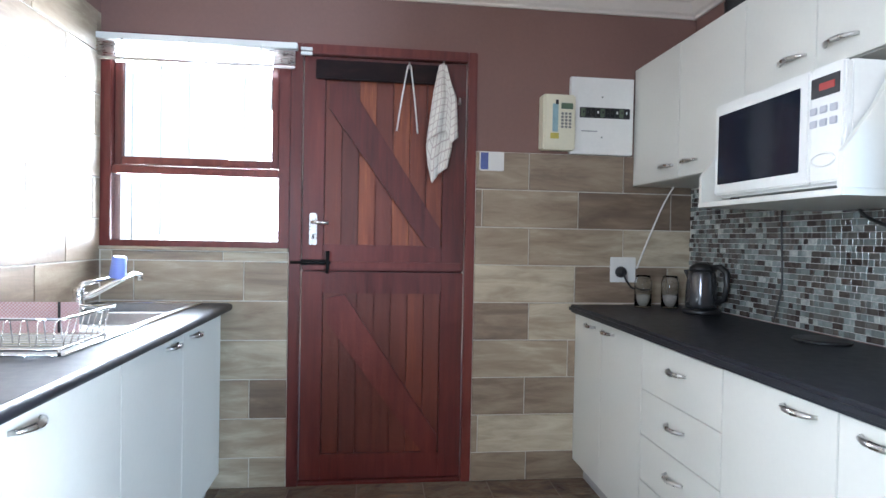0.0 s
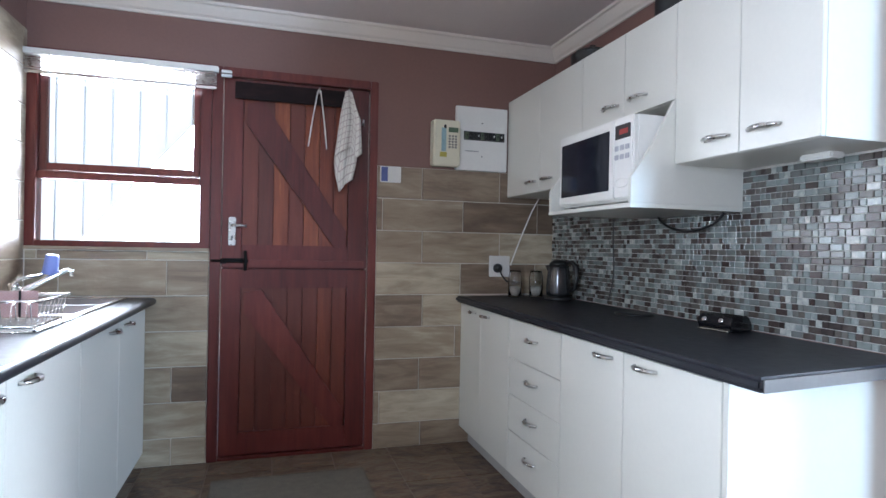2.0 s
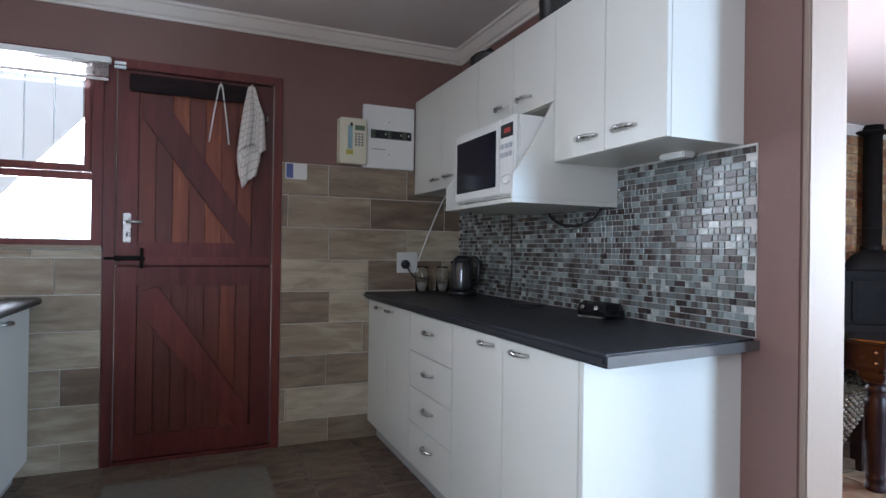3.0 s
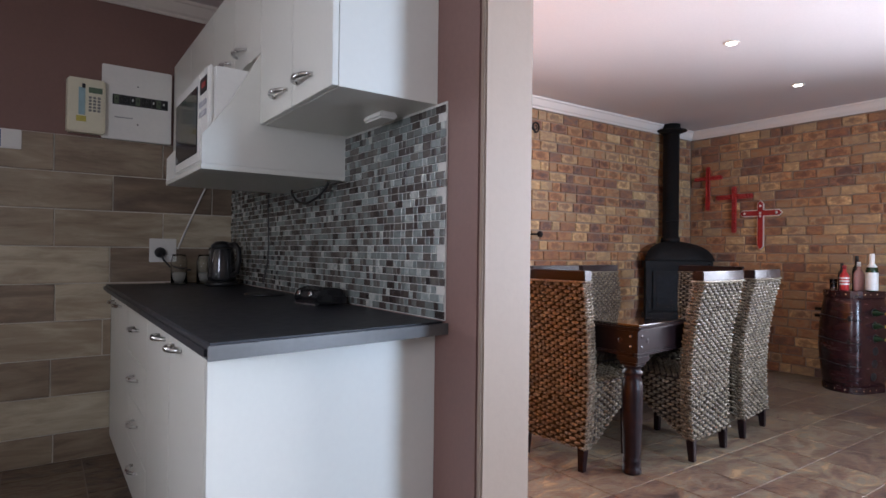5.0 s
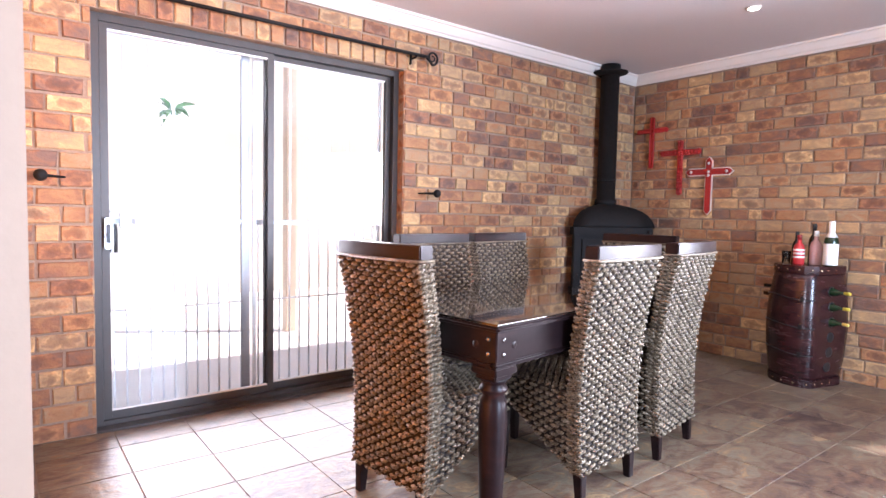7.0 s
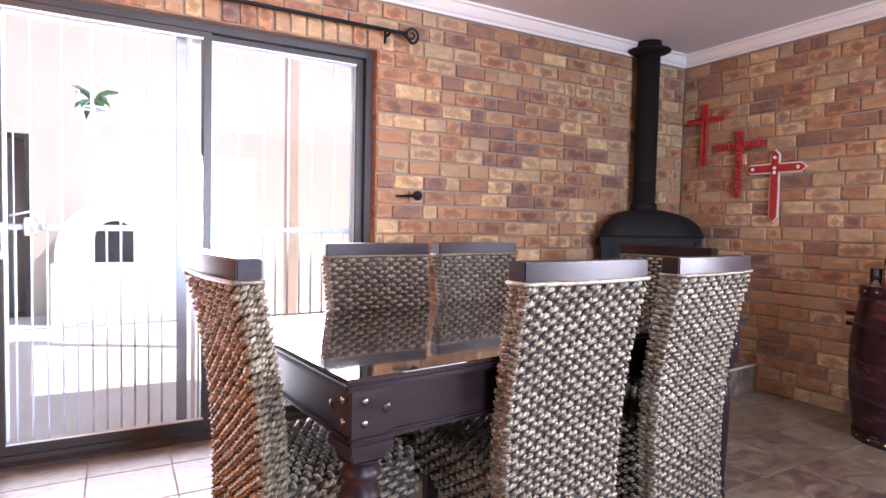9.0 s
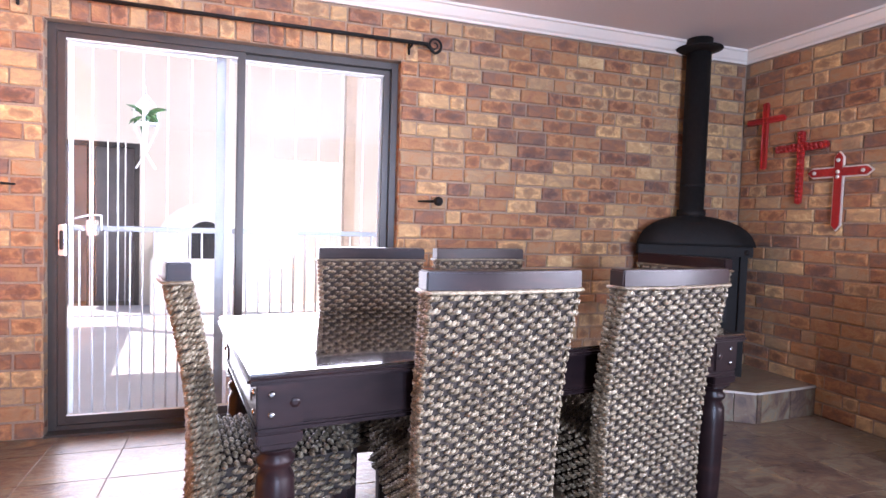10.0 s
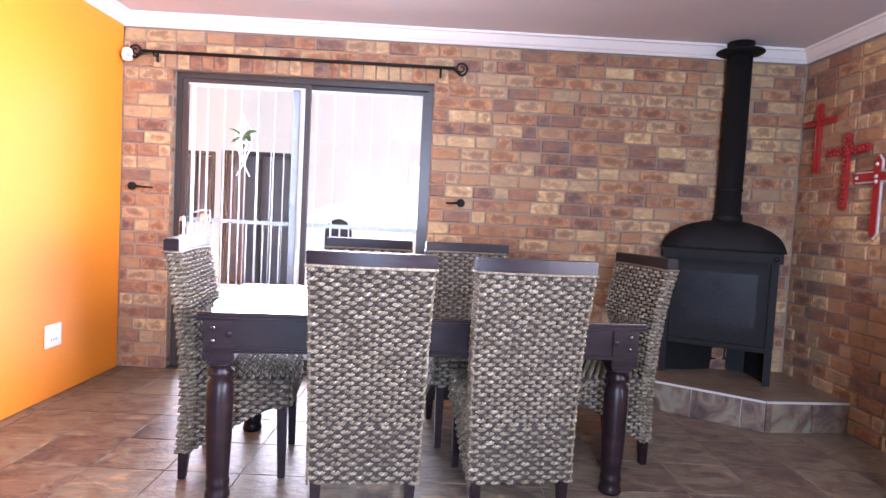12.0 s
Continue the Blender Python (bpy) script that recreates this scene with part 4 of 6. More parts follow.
def hanging_planter():
    p = thing("hanging_planter", "white wire hanger with a green leafy plant", "planter")
    x, y, z = 3.26, 3.47, 1.68
    bm = bmesh.new()
    for s in (-1, 1):
        tube(bm, [(x + s * 0.005, y, z + 0.14), (x + s * 0.06, y, z + 0.06), (x + s * 0.055, y, z - 0.05), (x, y, z - 0.18), (x - s * 0.05, y, z - 0.27)], 0.006, 6)
        tube(bm, [(x, y + s * 0.01, z + 0.14), (x, y + s * 0.055, z), (x, y, z - 0.18)], 0.005, 6)
    tube(bm, [(x + 0.06 * math.cos(a * 0.5236), y + 0.06 * math.sin(a * 0.5236), z - 0.02) for a in range(12)], 0.006, 6, closed=True)
    tube(bm, [(x, y, z + 0.14), (x, y - 0.02, z + 0.18), (x, 3.417, 1.86)], 0.004, 6)
    part("hanger", bm, GATE, p)
    leafm = paint("leaf_green", (0.045, 0.13, 0.035), 0.4, 0.35, 30, 0.1)
    rnd = random.Random(4)
    for i in range(16):
        a, r, tilt = rnd.uniform(0, 360), rnd.uniform(0.07, 0.14), rnd.uniform(20, 100)
        bm = bmesh.new()
        m = pose(x, y, z - 0.0, 0, 0, a) @ pose(0.01, 0, 0.02, 0, -tilt + 60, 0)
        pts = [(0, 0, 0), (r * 0.35, 0.018, 0.012), (r * 0.75, 0.012, 0.008), (r, 0, -0.012), (r * 0.75, -0.012, 0.008), (r * 0.35, -0.018, 0.012)]
        up = [bm.verts.new(m @ Vector(q)) for q in pts]
        dn = [bm.verts.new(m @ (Vector(q) - Vector((0, 0, 0.002)))) for q in pts]
        bm.faces.new(up)
        bm.faces.new(dn[::-1])
        for k in range(6):
            bm.faces.new((up[k], up[(k + 1) % 6], dn[(k + 1) % 6], dn[k]))
        part("leaf", bm, leafm, p)
    return p


hanging_planter()


def curtain_rod():
    c = thing("curtain_rod", "bare black iron curtain rod with spiral ends", "curtain rod")
    y, z = 3.135, 2.205
    bm = bmesh.new()
    tube(bm, [(2.66, y, z), (4.80, y, z)], 0.011, 12)
    part("rod", bm, IRON, c)
    for xe, s in ((2.62, -1), (4.84, 1)):
        bm = bmesh.new()
        pts, rs = [(xe - s * 0.05, y, z)], [0.011]
        for i in range(34):
            a = -1.57 + i * 0.30
            r = 0.047 * (1 - i / 42)
            pts.append((xe + s * r * math.cos(a), y, z + 0.0 + r * math.sin(a)))
            rs.append(0.0085 * (1 - i / 60))
        tube(bm, pts[1:], rs[1:], 8)
        tube(bm, [(xe - s * 0.06, y, z), (xe - s * 0.03, y, z - 0.02), (xe, y, z - 0.047)], 0.009, 8)
        part("spiral_finial", bm, IRON, c, "scrolled iron end")
    for x in (2.74, 4.70):
        bm = bmesh.new()
        tube(bm, [(x, DY - 0.0, z - 0.02), (x, y, z - 0.02), (x, y - 0.012, z - 0.008)], 0.007, 8)
        tube(bm, [(x, DY, z - 0.05), (x, DY - 0.006, z - 0.05), (x, DY - 0.006, z + 0.02)], 0.008, 8)
        part("bracket", bm, IRON, c)
    return c


curtain_rod()


def tieback(x, s):
    h = thing("curtain_tieback", "black iron curtain tieback knob on the brick", "tieback")
    y, z = 3.13, 1.285
    bm = bmesh.new()
    lathe(bm, [(0.004, -0.026), (0.018, -0.022), (0.028, -0.008), (0.028, 0.006), (0.018, 0.018), (0.006, 0.022)], 0, 0, 0, 16, pose(x, y - 0.02, z, 90, 0, 0))
    part("knob", bm, IRON, h)
    bm = bmesh.new()
    tube(bm, [(x, y - 0.01, z), (x - s * 0.03, y + 0.02, z), (x - s * 0.10, DY + 0.002, z - 0.002)], [0.010, 0.008, 0.005], 8)
    part("arm", bm, IRON, h)
    return h


tieback(4.885, 1)
tieback(2.625, -1)

pr = thing("alarm_sensor", "small white alarm sensor high in the corner", "sensor", pose(2.565, 3.13, 2.175, 0, 0, 40))
bm = bmesh.new()
lathe(bm, [(0.010, -0.045), (0.030, -0.035), (0.036, 0.0), (0.030, 0.035), (0.010, 0.045)], 0, 0, 0, 16)
part("sensor_body", bm, WHITE_PLASTIC, pr)
block("lens", (-0.014, 0.014, -0.038, -0.030, -0.022, 0.004), paint("lens_grey", (0.35, 0.35, 0.36), 0.3, 0.05, 20, 0), pr, "grey lens", 0.003)
bm = bmesh.new()
tube(bm, [(0, 0.02, 0), (0, 0.085, 0)], 0.012, 8)
part("bracket", bm, WHITE_PLASTIC, pr)

# ---- dining table ----


def dining_table():
    t = thing("dining_table", "dark mahogany dining table with glass top and studs", "table", pose(4.677, 1.885, 0, 0, 0, 7))
    hx, hy = 0.925, 0.455
    bm = bmesh.new()
    box(bm, -hx, hx, -hy, hy, 0.738, 0.762)
    part("tabletop", bm, MAHOGANY, t, "", 0.008, 3)
    m = paint("glossy_table_glass", (0.020, 0.013, 0.011), 0.03, 0.1, 4, 0.0, coat=1.0)
    block("glass_cover", (-hx + 0.006, hx - 0.006, -hy + 0.006, hy - 0.006, 0.7625, 0.770), m, t, "clear glossy glass sheet over dark wood", 0.002)
    for s in (-1, 1):
        block("apron", (-hx + 0.12, hx - 0.12, s * (hy - 0.045) - 0.014, s * (hy - 0.045) + 0.014, 0.625, 0.738), MAHOGANY, t, "", 0.003)
        block("apron", (s * (hx - 0.045) - 0.014, s * (hx - 0.045) + 0.014, -hy + 0.12, hy - 0.12, 0.625, 0.738), MAHOGANY, t, "", 0.003)
        block("apron_bead", (-hx + 0.025, hx - 0.025, s * (hy - 0.035) - 0.010, s * (hy - 0.035) + 0.010, 0.606, 0.6245), MAHOGANY, t, "", 0.006)
        block("apron_bead", (s * (hx - 0.035) - 0.010, s * (hx - 0.035) + 0.010, -hy + 0.047, hy - 0.047, 0.606, 0.6245), MAHOGANY, t, "", 0.006)
    stud = paint("gunmetal_stud", (0.20, 0.19, 0.19), 0.25, 0.1, 30, 0, metal=1.0)
    for sx in (-1, 1):
        for sy in (-1, 1):
            x, y = sx * (hx - 0.085), sy * (hy - 0.085)
            leg = part("leg", bmesh.new(), MAHOGANY, t)
            block("corner_block", (x - 0.060, x + 0.060, y - 0.060, y + 0.060, 0.6255, 0.7375), MAHOGANY, leg, "", 0.004)
            bm = bmesh.new()
            lathe(bm, [(0.046, 0.0), (0.050, 0.012), (0.046, 0.03), (0.042, 0.045), (0.046, 0.055), (0.046, 0.075), (0.042, 0.085), (0.044, 0.10), (0.050, 0.25), (0.053, 0.40), (0.050, 0.47), (0.038, 0.495), (0.050, 0.510), (0.052, 0.522), (0.040, 0.535), (0.048, 0.548), (0.058, 0.556)], x, y, 0, 24)
            part("turned_shaft", bm, MAHOGANY, leg)
            bm = bmesh.new()
            q = 0.06
            for z0, z1, a in ((0.556, 0.575, q - 0.012), (0.575, 0.606, q)):
                box(bm, x - a, x + a, y - a, y + a, z0, z1)
            part("leg_head", bm, MAHOGANY, leg, "", 0.004)
            for face in ("y", "x"):
                for z in (0.655, 0.708):
                    bm = bmesh.new()
                    if face == "y":
                        mm = pose(x - sx * -0.022, y + sy * 0.060, z, -90 * sy, 0, 0)
                    else:
                        mm = pose(x + sx * 0.060, y - sy * -0.022, z, 0, 90 * sx, 0)
                    lathe(bm, [(0.010, -0.001), (0.009, 0.003), (0.004, 0.006)], 0, 0, 0, 12, mm)
                    part("stud", bm, stud, leg, "gunmetal stud")
                bm = bmesh.new()
                if face == "y":
                    mm = pose(x - sx * 0.038, y + sy * 0.060, 0.682, -90 * sy, 0, 0)
                else:
                    mm = pose(x + sx * 0.060, y - sy * 0.038, 0.682, 0, 90 * sx, 0)
                lathe(bm, [(0.016, -0.001), (0.014, 0.001), (0.006, 0.003)], 0, 0, 0, 6, mm)
                part("carved_mark", bm, MAHOGANY, leg)
    return t


dining_table()

# ---- woven chairs ----
SEAGRASS = mixed("woven_seagrass", [(0.0, (0.034, 0.021, 0.012)), (0.35, (0.095, 0.066, 0.039)), (0.65, (0.18, 0.140, 0.090)), (1.0, (0.42, 0.36, 0.265))], (60, 60, 60), 1.2, 0.40, 0.5, detail=4, random_part=0.38, fine=260)
# near-black core colour paints the shade in the gaps between knots
GAP_SHADE = paint("weave_gap_shade", (0.022, 0.014, 0.010), 0.8, 0.3, 30, 0.2)


def knot_mesh(name, places):
    """Many plaited knots as one mesh, three twisted plies to a knot; places are (centre, along, out, half length, half height)."""
    ring = []
    for u, k in ((-1.0, 0.25), (-0.5, 0.85), (0.0, 1.0), (0.5, 0.85), (1.0, 0.25)):
        for s in range(5):
            a = s * 1.25664 + 0.3
            ring.append((u, k * math.cos(a), k * math.sin(a)))
    faces = []
    for r in range(4):
        for s in range(5):
            faces.append((r * 5 + s, r * 5 + (s + 1) % 5, (r + 1) * 5 + (s + 1) % 5, (r + 1) * 5 + s))
    faces += [(4, 3, 2, 1, 0), (20, 21, 22, 23, 24)]
    base = np.array(ring)
    vs, fs = [], []
    for c, a, o, hl, hh in places:
        c, a, o = np.array(c), np.array(a, float), np.array(o, float)
        a /= np.linalg.norm(a)
        o /= np.linalg.norm(o)
        b = np.cross(o, a)
        for ply in (-1, 0, 1):
            d = a * 0.88 + b * 0.47
            e = np.cross(o, d)
            fs += [tuple(v + 25 * len(vs) for v in f) for f in faces]
            ln = hl * (0.42 if ply else 0.60)
            vs.append(c + a * hl * 0.46 * ply - b * hh * 0.16 * ply + base[:, :1] * d * ln + base[:, 1:2] * e * hh * (0.58 - 0.10 * abs(ply)) + base[:, 2:] * o * hh * 0.55 + (1 - base[:, :1] ** 2) * o * (0.0065 - 0.0030 * abs(ply)))
    me = bpy.data.meshes.new(name)
    me.from_pydata(np.concatenate(vs).tolist(), [], fs)
    me.polygons.foreach_set("use_smooth", [True] * len(me.polygons))
    me.materials.append(SEAGRASS)
    me.update()
    return me


def back_line(z):
    """How far the rear face of the back lies ahead of the rear legs' foot, at height z."""
    u = (z - 0.12) / 0.90
    return 0.10 * u - 0.175 * u * u


def half_width(z):
    return 0.215 + 0.022 * ((z - 0.1) / 0.9)


def skirt(y):
    """The lower edge of the woven sides, which sweeps up towards the front."""
    return 0.115 + 0.20 * min(1, max(0, (y - 0.06) / 0.34)) ** 0.85


def woven_chair():
    c = thing("dining_chair", "high-backed woven seagrass chair with dark wood rail", "chair", None, "chairs round the dining table")
    rnd = random.Random(7)
    pitch, step, thick, top = 0.0178, 0.0590, 0.066, 0.980
    bm = bmesh.new()
    rows = []
    for i in range(15):
        z = 0.125 + (top - 0.125) * i / 14
        w, y = half_width(z) - 0.008, back_line(z)
        rows.append([bm.verts.new(p) for p in ((-w, y + 0.008, z), (w, y + 0.008, z), (w, y + thick - 0.008, z), (-w, y + thick - 0.008, z))])
    for a, b in zip(rows, rows[1:]):
        for k in range(4):
            bm.faces.new((a[k], a[(k + 1) % 4], b[(k + 1) % 4], b[k]))
    bm.faces.new(rows[0][::-1])
    bm.faces.new(rows[-1])
    back = part("backrest", bm, GAP_SHADE, c, "high woven back, slightly curved")
    places = []

    def put(p, a, o):
        hl, hh = step * 0.44 * rnd.uniform(0.93, 1.07), pitch * 0.66 * rnd.uniform(0.92, 1.08)
        j = Vector((rnd.uniform(-1, 1), rnd.uniform(-1, 1), rnd.uniform(-1, 1))) * 0.0014
        places.append((Vector(p) + j, a, o, hl, hh))

    row, z = 0, 0.128
    while z < top - 0.006:
        w, y = half_width(z), back_line(z)
        n = max(6, round(2 * w / step))
        for i in range(n):
            x = max(-w + 0.014, min(w - 0.014, -w + (i + (0.25 if row % 2 else 0.75)) * 2 * w / n))
            put((x, y + 0.004, z), (1, 0, 0), (0, -1, 0))
            if z > 0.46:
                put((x, y + thick - 0.004, z), (1, 0, 0), (0, 1, 0))
        for s in (-1, 1):
            for k in (0.22, 0.74):
                put((s * (w - 0.004), y + thick * (k + (0.06 if row % 2 else 0)), z), (0, 1, 0.28), (s, 0, 0))
        row += 1
        z += pitch
    me = knot_mesh("back_weave", places)
    ob = new("back_weave", me)
    ob.parent = back
    tagged(ob, "plaited seagrass strands")
    places.clear()
    y0, y1, zt, w = 0.06, 0.475, 0.455, 0.222
    bm = bmesh.new()
    sec = []
    for i in range(9):
        y = y0 + (y1 - 0.008 - y0) * i / 8
        zb = skirt(y) + 0.008
        sec.append([bm.verts.new(p) for p in ((-w + 0.008, y, zb), (w - 0.008, y, zb), (w - 0.008, y, zt - 0.008), (-w + 0.008, y, zt - 0.008))])
    for a, b in zip(sec, sec[1:]):
        for k in range(4):
            bm.faces.new((a[k], a[(k + 1) % 4], b[(k + 1) % 4], b[k]))
    bm.faces.new(sec[0][::-1])
    bm.faces.new(sec[-1])
    seat = part("seat", bm, GAP_SHADE, c, "woven seat with deep sweeping sides")
    row, z = 0, 0.132
    while z < zt - 0.004:
        n = 7
        for i in range(n + 1):
            y = y0 + 0.02 + (i + (0.0 if row % 2 else 0.5)) * (y1 - y0 - 0.02) / n
            if y < y1 and z > skirt(y) + 0.006:
                for s in (-1, 1):
                    put((s * (w - 0.003), y, z), (0, 1, 0), (s, 0, 0))
        if z > skirt(y1) + 0.006:
            for i in range(8):
                x = -w + (i + (0.25 if row % 2 else 0.75)) * 2 * w / 8
                put((x, y1 - 0.004, z), (1, 0, 0), (0, 1, 0))
        row += 1
        z += pitch
    row, y = 0, y0 + 0.035
    while y < y1 - 0.003:
        for i in range(8):
            x = -w + (i + (0.25 if row % 2 else 0.75)) * 2 * w / 8
            put((x, y, zt - 0.006 + 0.010 * (1 - (x / w) ** 2)), (1, 0, 0), (0, 0, 1))
        row += 1
        y += pitch
    ob = new("seat_weave", knot_mesh("seat_weave", places))
    ob.parent = seat
    tagged(ob, "plaited seagrass strands")
    bm = bmesh.new()
    front, rear = [], []
    n = 28
    wr, yt = 0.245, back_line(0.985) - 0.004
    for i in range(n + 1):
        u = i / n * 2 - 1
        bow = 0.020 * (u * u - 1) + 0.012
        front.append((u * wr, yt + bow + 0.062))
        rear.append((u * wr, yt + bow))
    prism(bm, rear + front[::-1], "z", 0.982, 1.036)
    part("top_rail", bm, MAHOGANY, c, "bowed dark wood top rail", 0.004)
    bm = bmesh.new()
    tube(bm, [(x, y - 0.004, 0.980) for x, y in rear] + [(x, y + 0.004, 0.980) for x, y in front[::-1]], 0.006, 6, closed=True)
    part("binding", bm, SEAGRASS, c, "thin seagrass binding")
    for x in (-0.185, 0.185):
        for y, h, lean in ((0.032, 0.135, -0.008), (0.435, 0.335, 0.006)):
            bm = bmesh.new()
            a = 0.019
            lo = [bm.verts.new((x + i * a * 0.85, y + lean + j * a * 0.85, 0)) for i, j in ((-1, -1), (1, -1), (1, 1), (-1, 1))]
            hi = [bm.verts.new((x + i * a * 1.15, y + j * a * 1.15, h)) for i, j in ((-1, -1), (1, -1), (1, 1), (-1, 1))]
            bm.faces.new(lo[::-1])
            bm.faces.new(hi)
            for k in range(4):
                bm.faces.new((lo[k], lo[(k + 1) % 4], hi[(k + 1) % 4], hi[k]))
            part("leg", bm, MAHOGANY, c, "", 0.003)
    return c


chair = woven_chair()
chair.matrix_basis = pose(4.487, 1.325, 0, 0, 0, 5)
for x, y, r in ((3.635, 1.745, -83), (5.12, 1.395, 9), (4.35, 2.40, 183), (4.915, 2.485, 187), (5.80, 2.12, 102)):
    copy_thing(chair, pose(x, y, 0, 0, 0, r))

# ---- stove on its hearth ----


def hearth():
    h = thing("hearth", "raised corner hearth faced with slate tiles", "hearth")
    out = [(6.17, 2.83), (6.735, 2.462), (7.272, 2.512), (7.272, 3.202), (6.17, 3.202)]
    bm = bmesh.new()
    prism(bm, [(x + (0.008 if x < 6.8 else 0), y + (0.008 if y < 3 else 0)) for x, y in out], "z", 0, 0.182)
    part("core", bm, GROUT, h)
    bm = bmesh.new()
    prism(bm, out, "z", 0.183, 0.192)
    part("top_tiles", bm, SLATE, h, "dark slate top", 0.002)
    edges = [(out[0], out[1], (0.0, 0.26, 0.545, 0.66)), (out[1], out[2], (0.0, 0.035, 0.30, 0.54))]
    for a, b, cuts in edges:
        a, b = Vector((*a, 0)), Vector((*b, 0))
        d = (b - a).normalized()
        nrm = Vector((d.y, -d.x, 0))
        ln = (b - a).length
        cs = [*cuts, ln] if cuts[-1] < ln - 0.05 else [*cuts[:-1], ln]
        for u, v in zip(cs, cs[1:]):
            bm = bmesh.new()
            m = Matrix(((d.x, nrm.x, 0, a.x), (d.y, nrm.y, 0, a.y), (0, 0, 1, 0), (0, 0, 0, 1)))
            box(bm, u + 0.003, v - 0.003, -0.008, 0.004, 0.003, 0.178, m)
            part("tile", bm, SLATE, h, "", 0.0015)
        bm = bmesh.new()
        box(bm, 0, ln, -0.006, 0.005, 0.1785, 0.1915, m)
        part("edge_trim", bm, paint("pale_tile_trim", (0.45, 0.42, 0.38), 0.5, 0.1, 20, 0.05), h, "pale tile edge trim")
    return h


hearth()


SOOT = paint("sooty_glass", (0.014, 0.013, 0.014), 0.34, 0.5, 5, 0.0)
for dull, level in ((SOOT, 0.08), (IRON, 0.12)):
    dull.node_tree.nodes["Principled BSDF"].inputs["Specular IOR Level"].default_value = level


def stove():
    s = thing("wood_stove", "black steel corner wood stove with glass door", "stove")
    a, b = Vector((6.325, 3.085, 0)), Vector((6.935, 2.775, 0))
    d = (b - a).normalized()
    inn = Vector((-d.y, d.x, 0))
    ln = (b - a).length
    m = Matrix(((d.x, inn.x, 0, a.x), (d.y, inn.y, 0, a.y), (0, 0, 1, 0.192), (0, 0, 0, 1)))

    def shape(name, outline, z0, z1, mat=IRON, parent=s, label="", bevel=0.003):
        bm = bmesh.new()
        prism(bm, outline, "z", z0, z1)
        bm.transform(m)
        return part(name, bm, mat, parent, label, bevel)

    plan = [(0, 0.03), (ln, 0.03), (ln + 0.02, 0.14), (ln * 0.80, 0.36), (ln * 0.55, 0.36), (0.14, 0.15)]
    for x0 in (0.0, ln - 0.045):
        shape("front_leg", [(x0, 0), (x0 + 0.045, 0), (x0 + 0.045, 0.05), (x0, 0.05)], 0, 0.80)
    # black panel added to stand for the shade under the firebox
    shape("back_panel", [(ln - 0.012, 0.055), (ln - 0.03, 0.14), (ln * 0.80, 0.36), (ln * 0.55, 0.36), (0.14, 0.15), (0.03, 0.055), (0.046, 0.055), (0.15, 0.138), (ln * 0.56, 0.346), (ln * 0.79, 0.346), (ln - 0.045, 0.135), (ln - 0.028, 0.055)], 0.0, 0.24, bevel=0)
    fb = shape("firebox", [(0.046, 0.02), (ln - 0.046, 0.02), (ln - 0.03, 0.14), (ln * 0.80, 0.36), (ln * 0.55, 0.36), (0.14, 0.15)], 0.24, 0.80)
    shape("ash_shelf", [(0.047, -0.012), (ln - 0.047, -0.012), (ln - 0.047, 0.04), (0.047, 0.04)], 0.215, 0.25, label="")
    dr = shape("stove_door", [(0.075, 0.004), (ln - 0.075, 0.004), (ln - 0.075, 0.019), (0.075, 0.019)], 0.30, 0.765, parent=fb)
    shape("door_glass", [(0.115, 0.0005), (ln - 0.115, 0.0005), (ln - 0.115, 0.0038), (0.115, 0.0038)], 0.36, 0.72, SOOT, dr, "sooty glass pane", 0.001)
    for i in range(9):
        x = 0.16 + i * (ln - 0.32) / 8
        shape("grate_bar", [(x - 0.005, -0.003), (x + 0.005, -0.003), (x + 0.005, 0.0), (x - 0.005, 0.0)], 0.365, 0.42, parent=dr, bevel=0)
    shape("lintel", [(-0.02, -0.03), (ln + 0.02, -0.03), (ln + 0.02, 0.06), (-0.02, 0.06)], 0.80, 0.865)
    bm = bmesh.new()
    lathe(bm, [(0.016, -0.002), (0.016, 0.012), (0.006, 0.016)], 0, 0, 0, 12, m @ pose(ln - 0.02, -0.03, 0.832, 90, 0, 0))
    part("bolt_head", bm, IRON, s)
    cx, cy = 0.300, 0.225
    bm = bmesh.new()
    rings = []
    wide = [(-0.035, -0.032), (ln + 0.035, -0.032), (ln + 0.045, 0.12), (ln * 0.80, 0.35), (ln * 0.50, 0.35), (0.10, 0.16)]
    nn = 24
    per = []
    for k in range(nn):
        u = k / nn * len(wide)
        i = int(u)
        p, q = wide[i % len(wide)], wide[(i + 1) % len(wide)]
        per.append((p[0] + (q[0] - p[0]) * (u - i), p[1] + (q[1] - p[1]) * (u - i)))
    cx, cy = ln * 0.53, 0.19
    start = math.atan2(per[0][1] - cy, per[0][0] - cx)
    for z, k in ((0.866, 1.0), (0.892, 0.985), (0.932, 0.94), (0.972, 0.86), (1.006, 0.74), (1.034, 0.58), (1.054, 0.40), (1.066, 0.24)):
        ring = []
        for x, y in per:
            dx, dy = x - cx, y - cy
            r = math.hypot(dx, dy)
            rr = max(r * k, 0.088)
            ring.append(bm.verts.new(m @ Vector((cx + dx / r * rr, cy + dy / r * rr, z))))
        rings.append(ring)
    for p, q in zip(rings, rings[1:]):
        for k in range(nn):
            bm.faces.new((p[k], p[(k + 1) % nn], q[(k + 1) % nn], q[k])).smooth = True
    bm.faces.new(rings[0][::-1])
    bm.faces.new(rings[-1])
    part("hood", bm, IRON, s, "rounded black hood")
    f = m @ Vector((cx, cy, 0))
    bm = bmesh.new()
    lathe(bm, [(0.094, 1.246), (0.094, 1.30), (0.080, 1.304), (0.080, 2.375)], f.x, f.y, 0, 28)
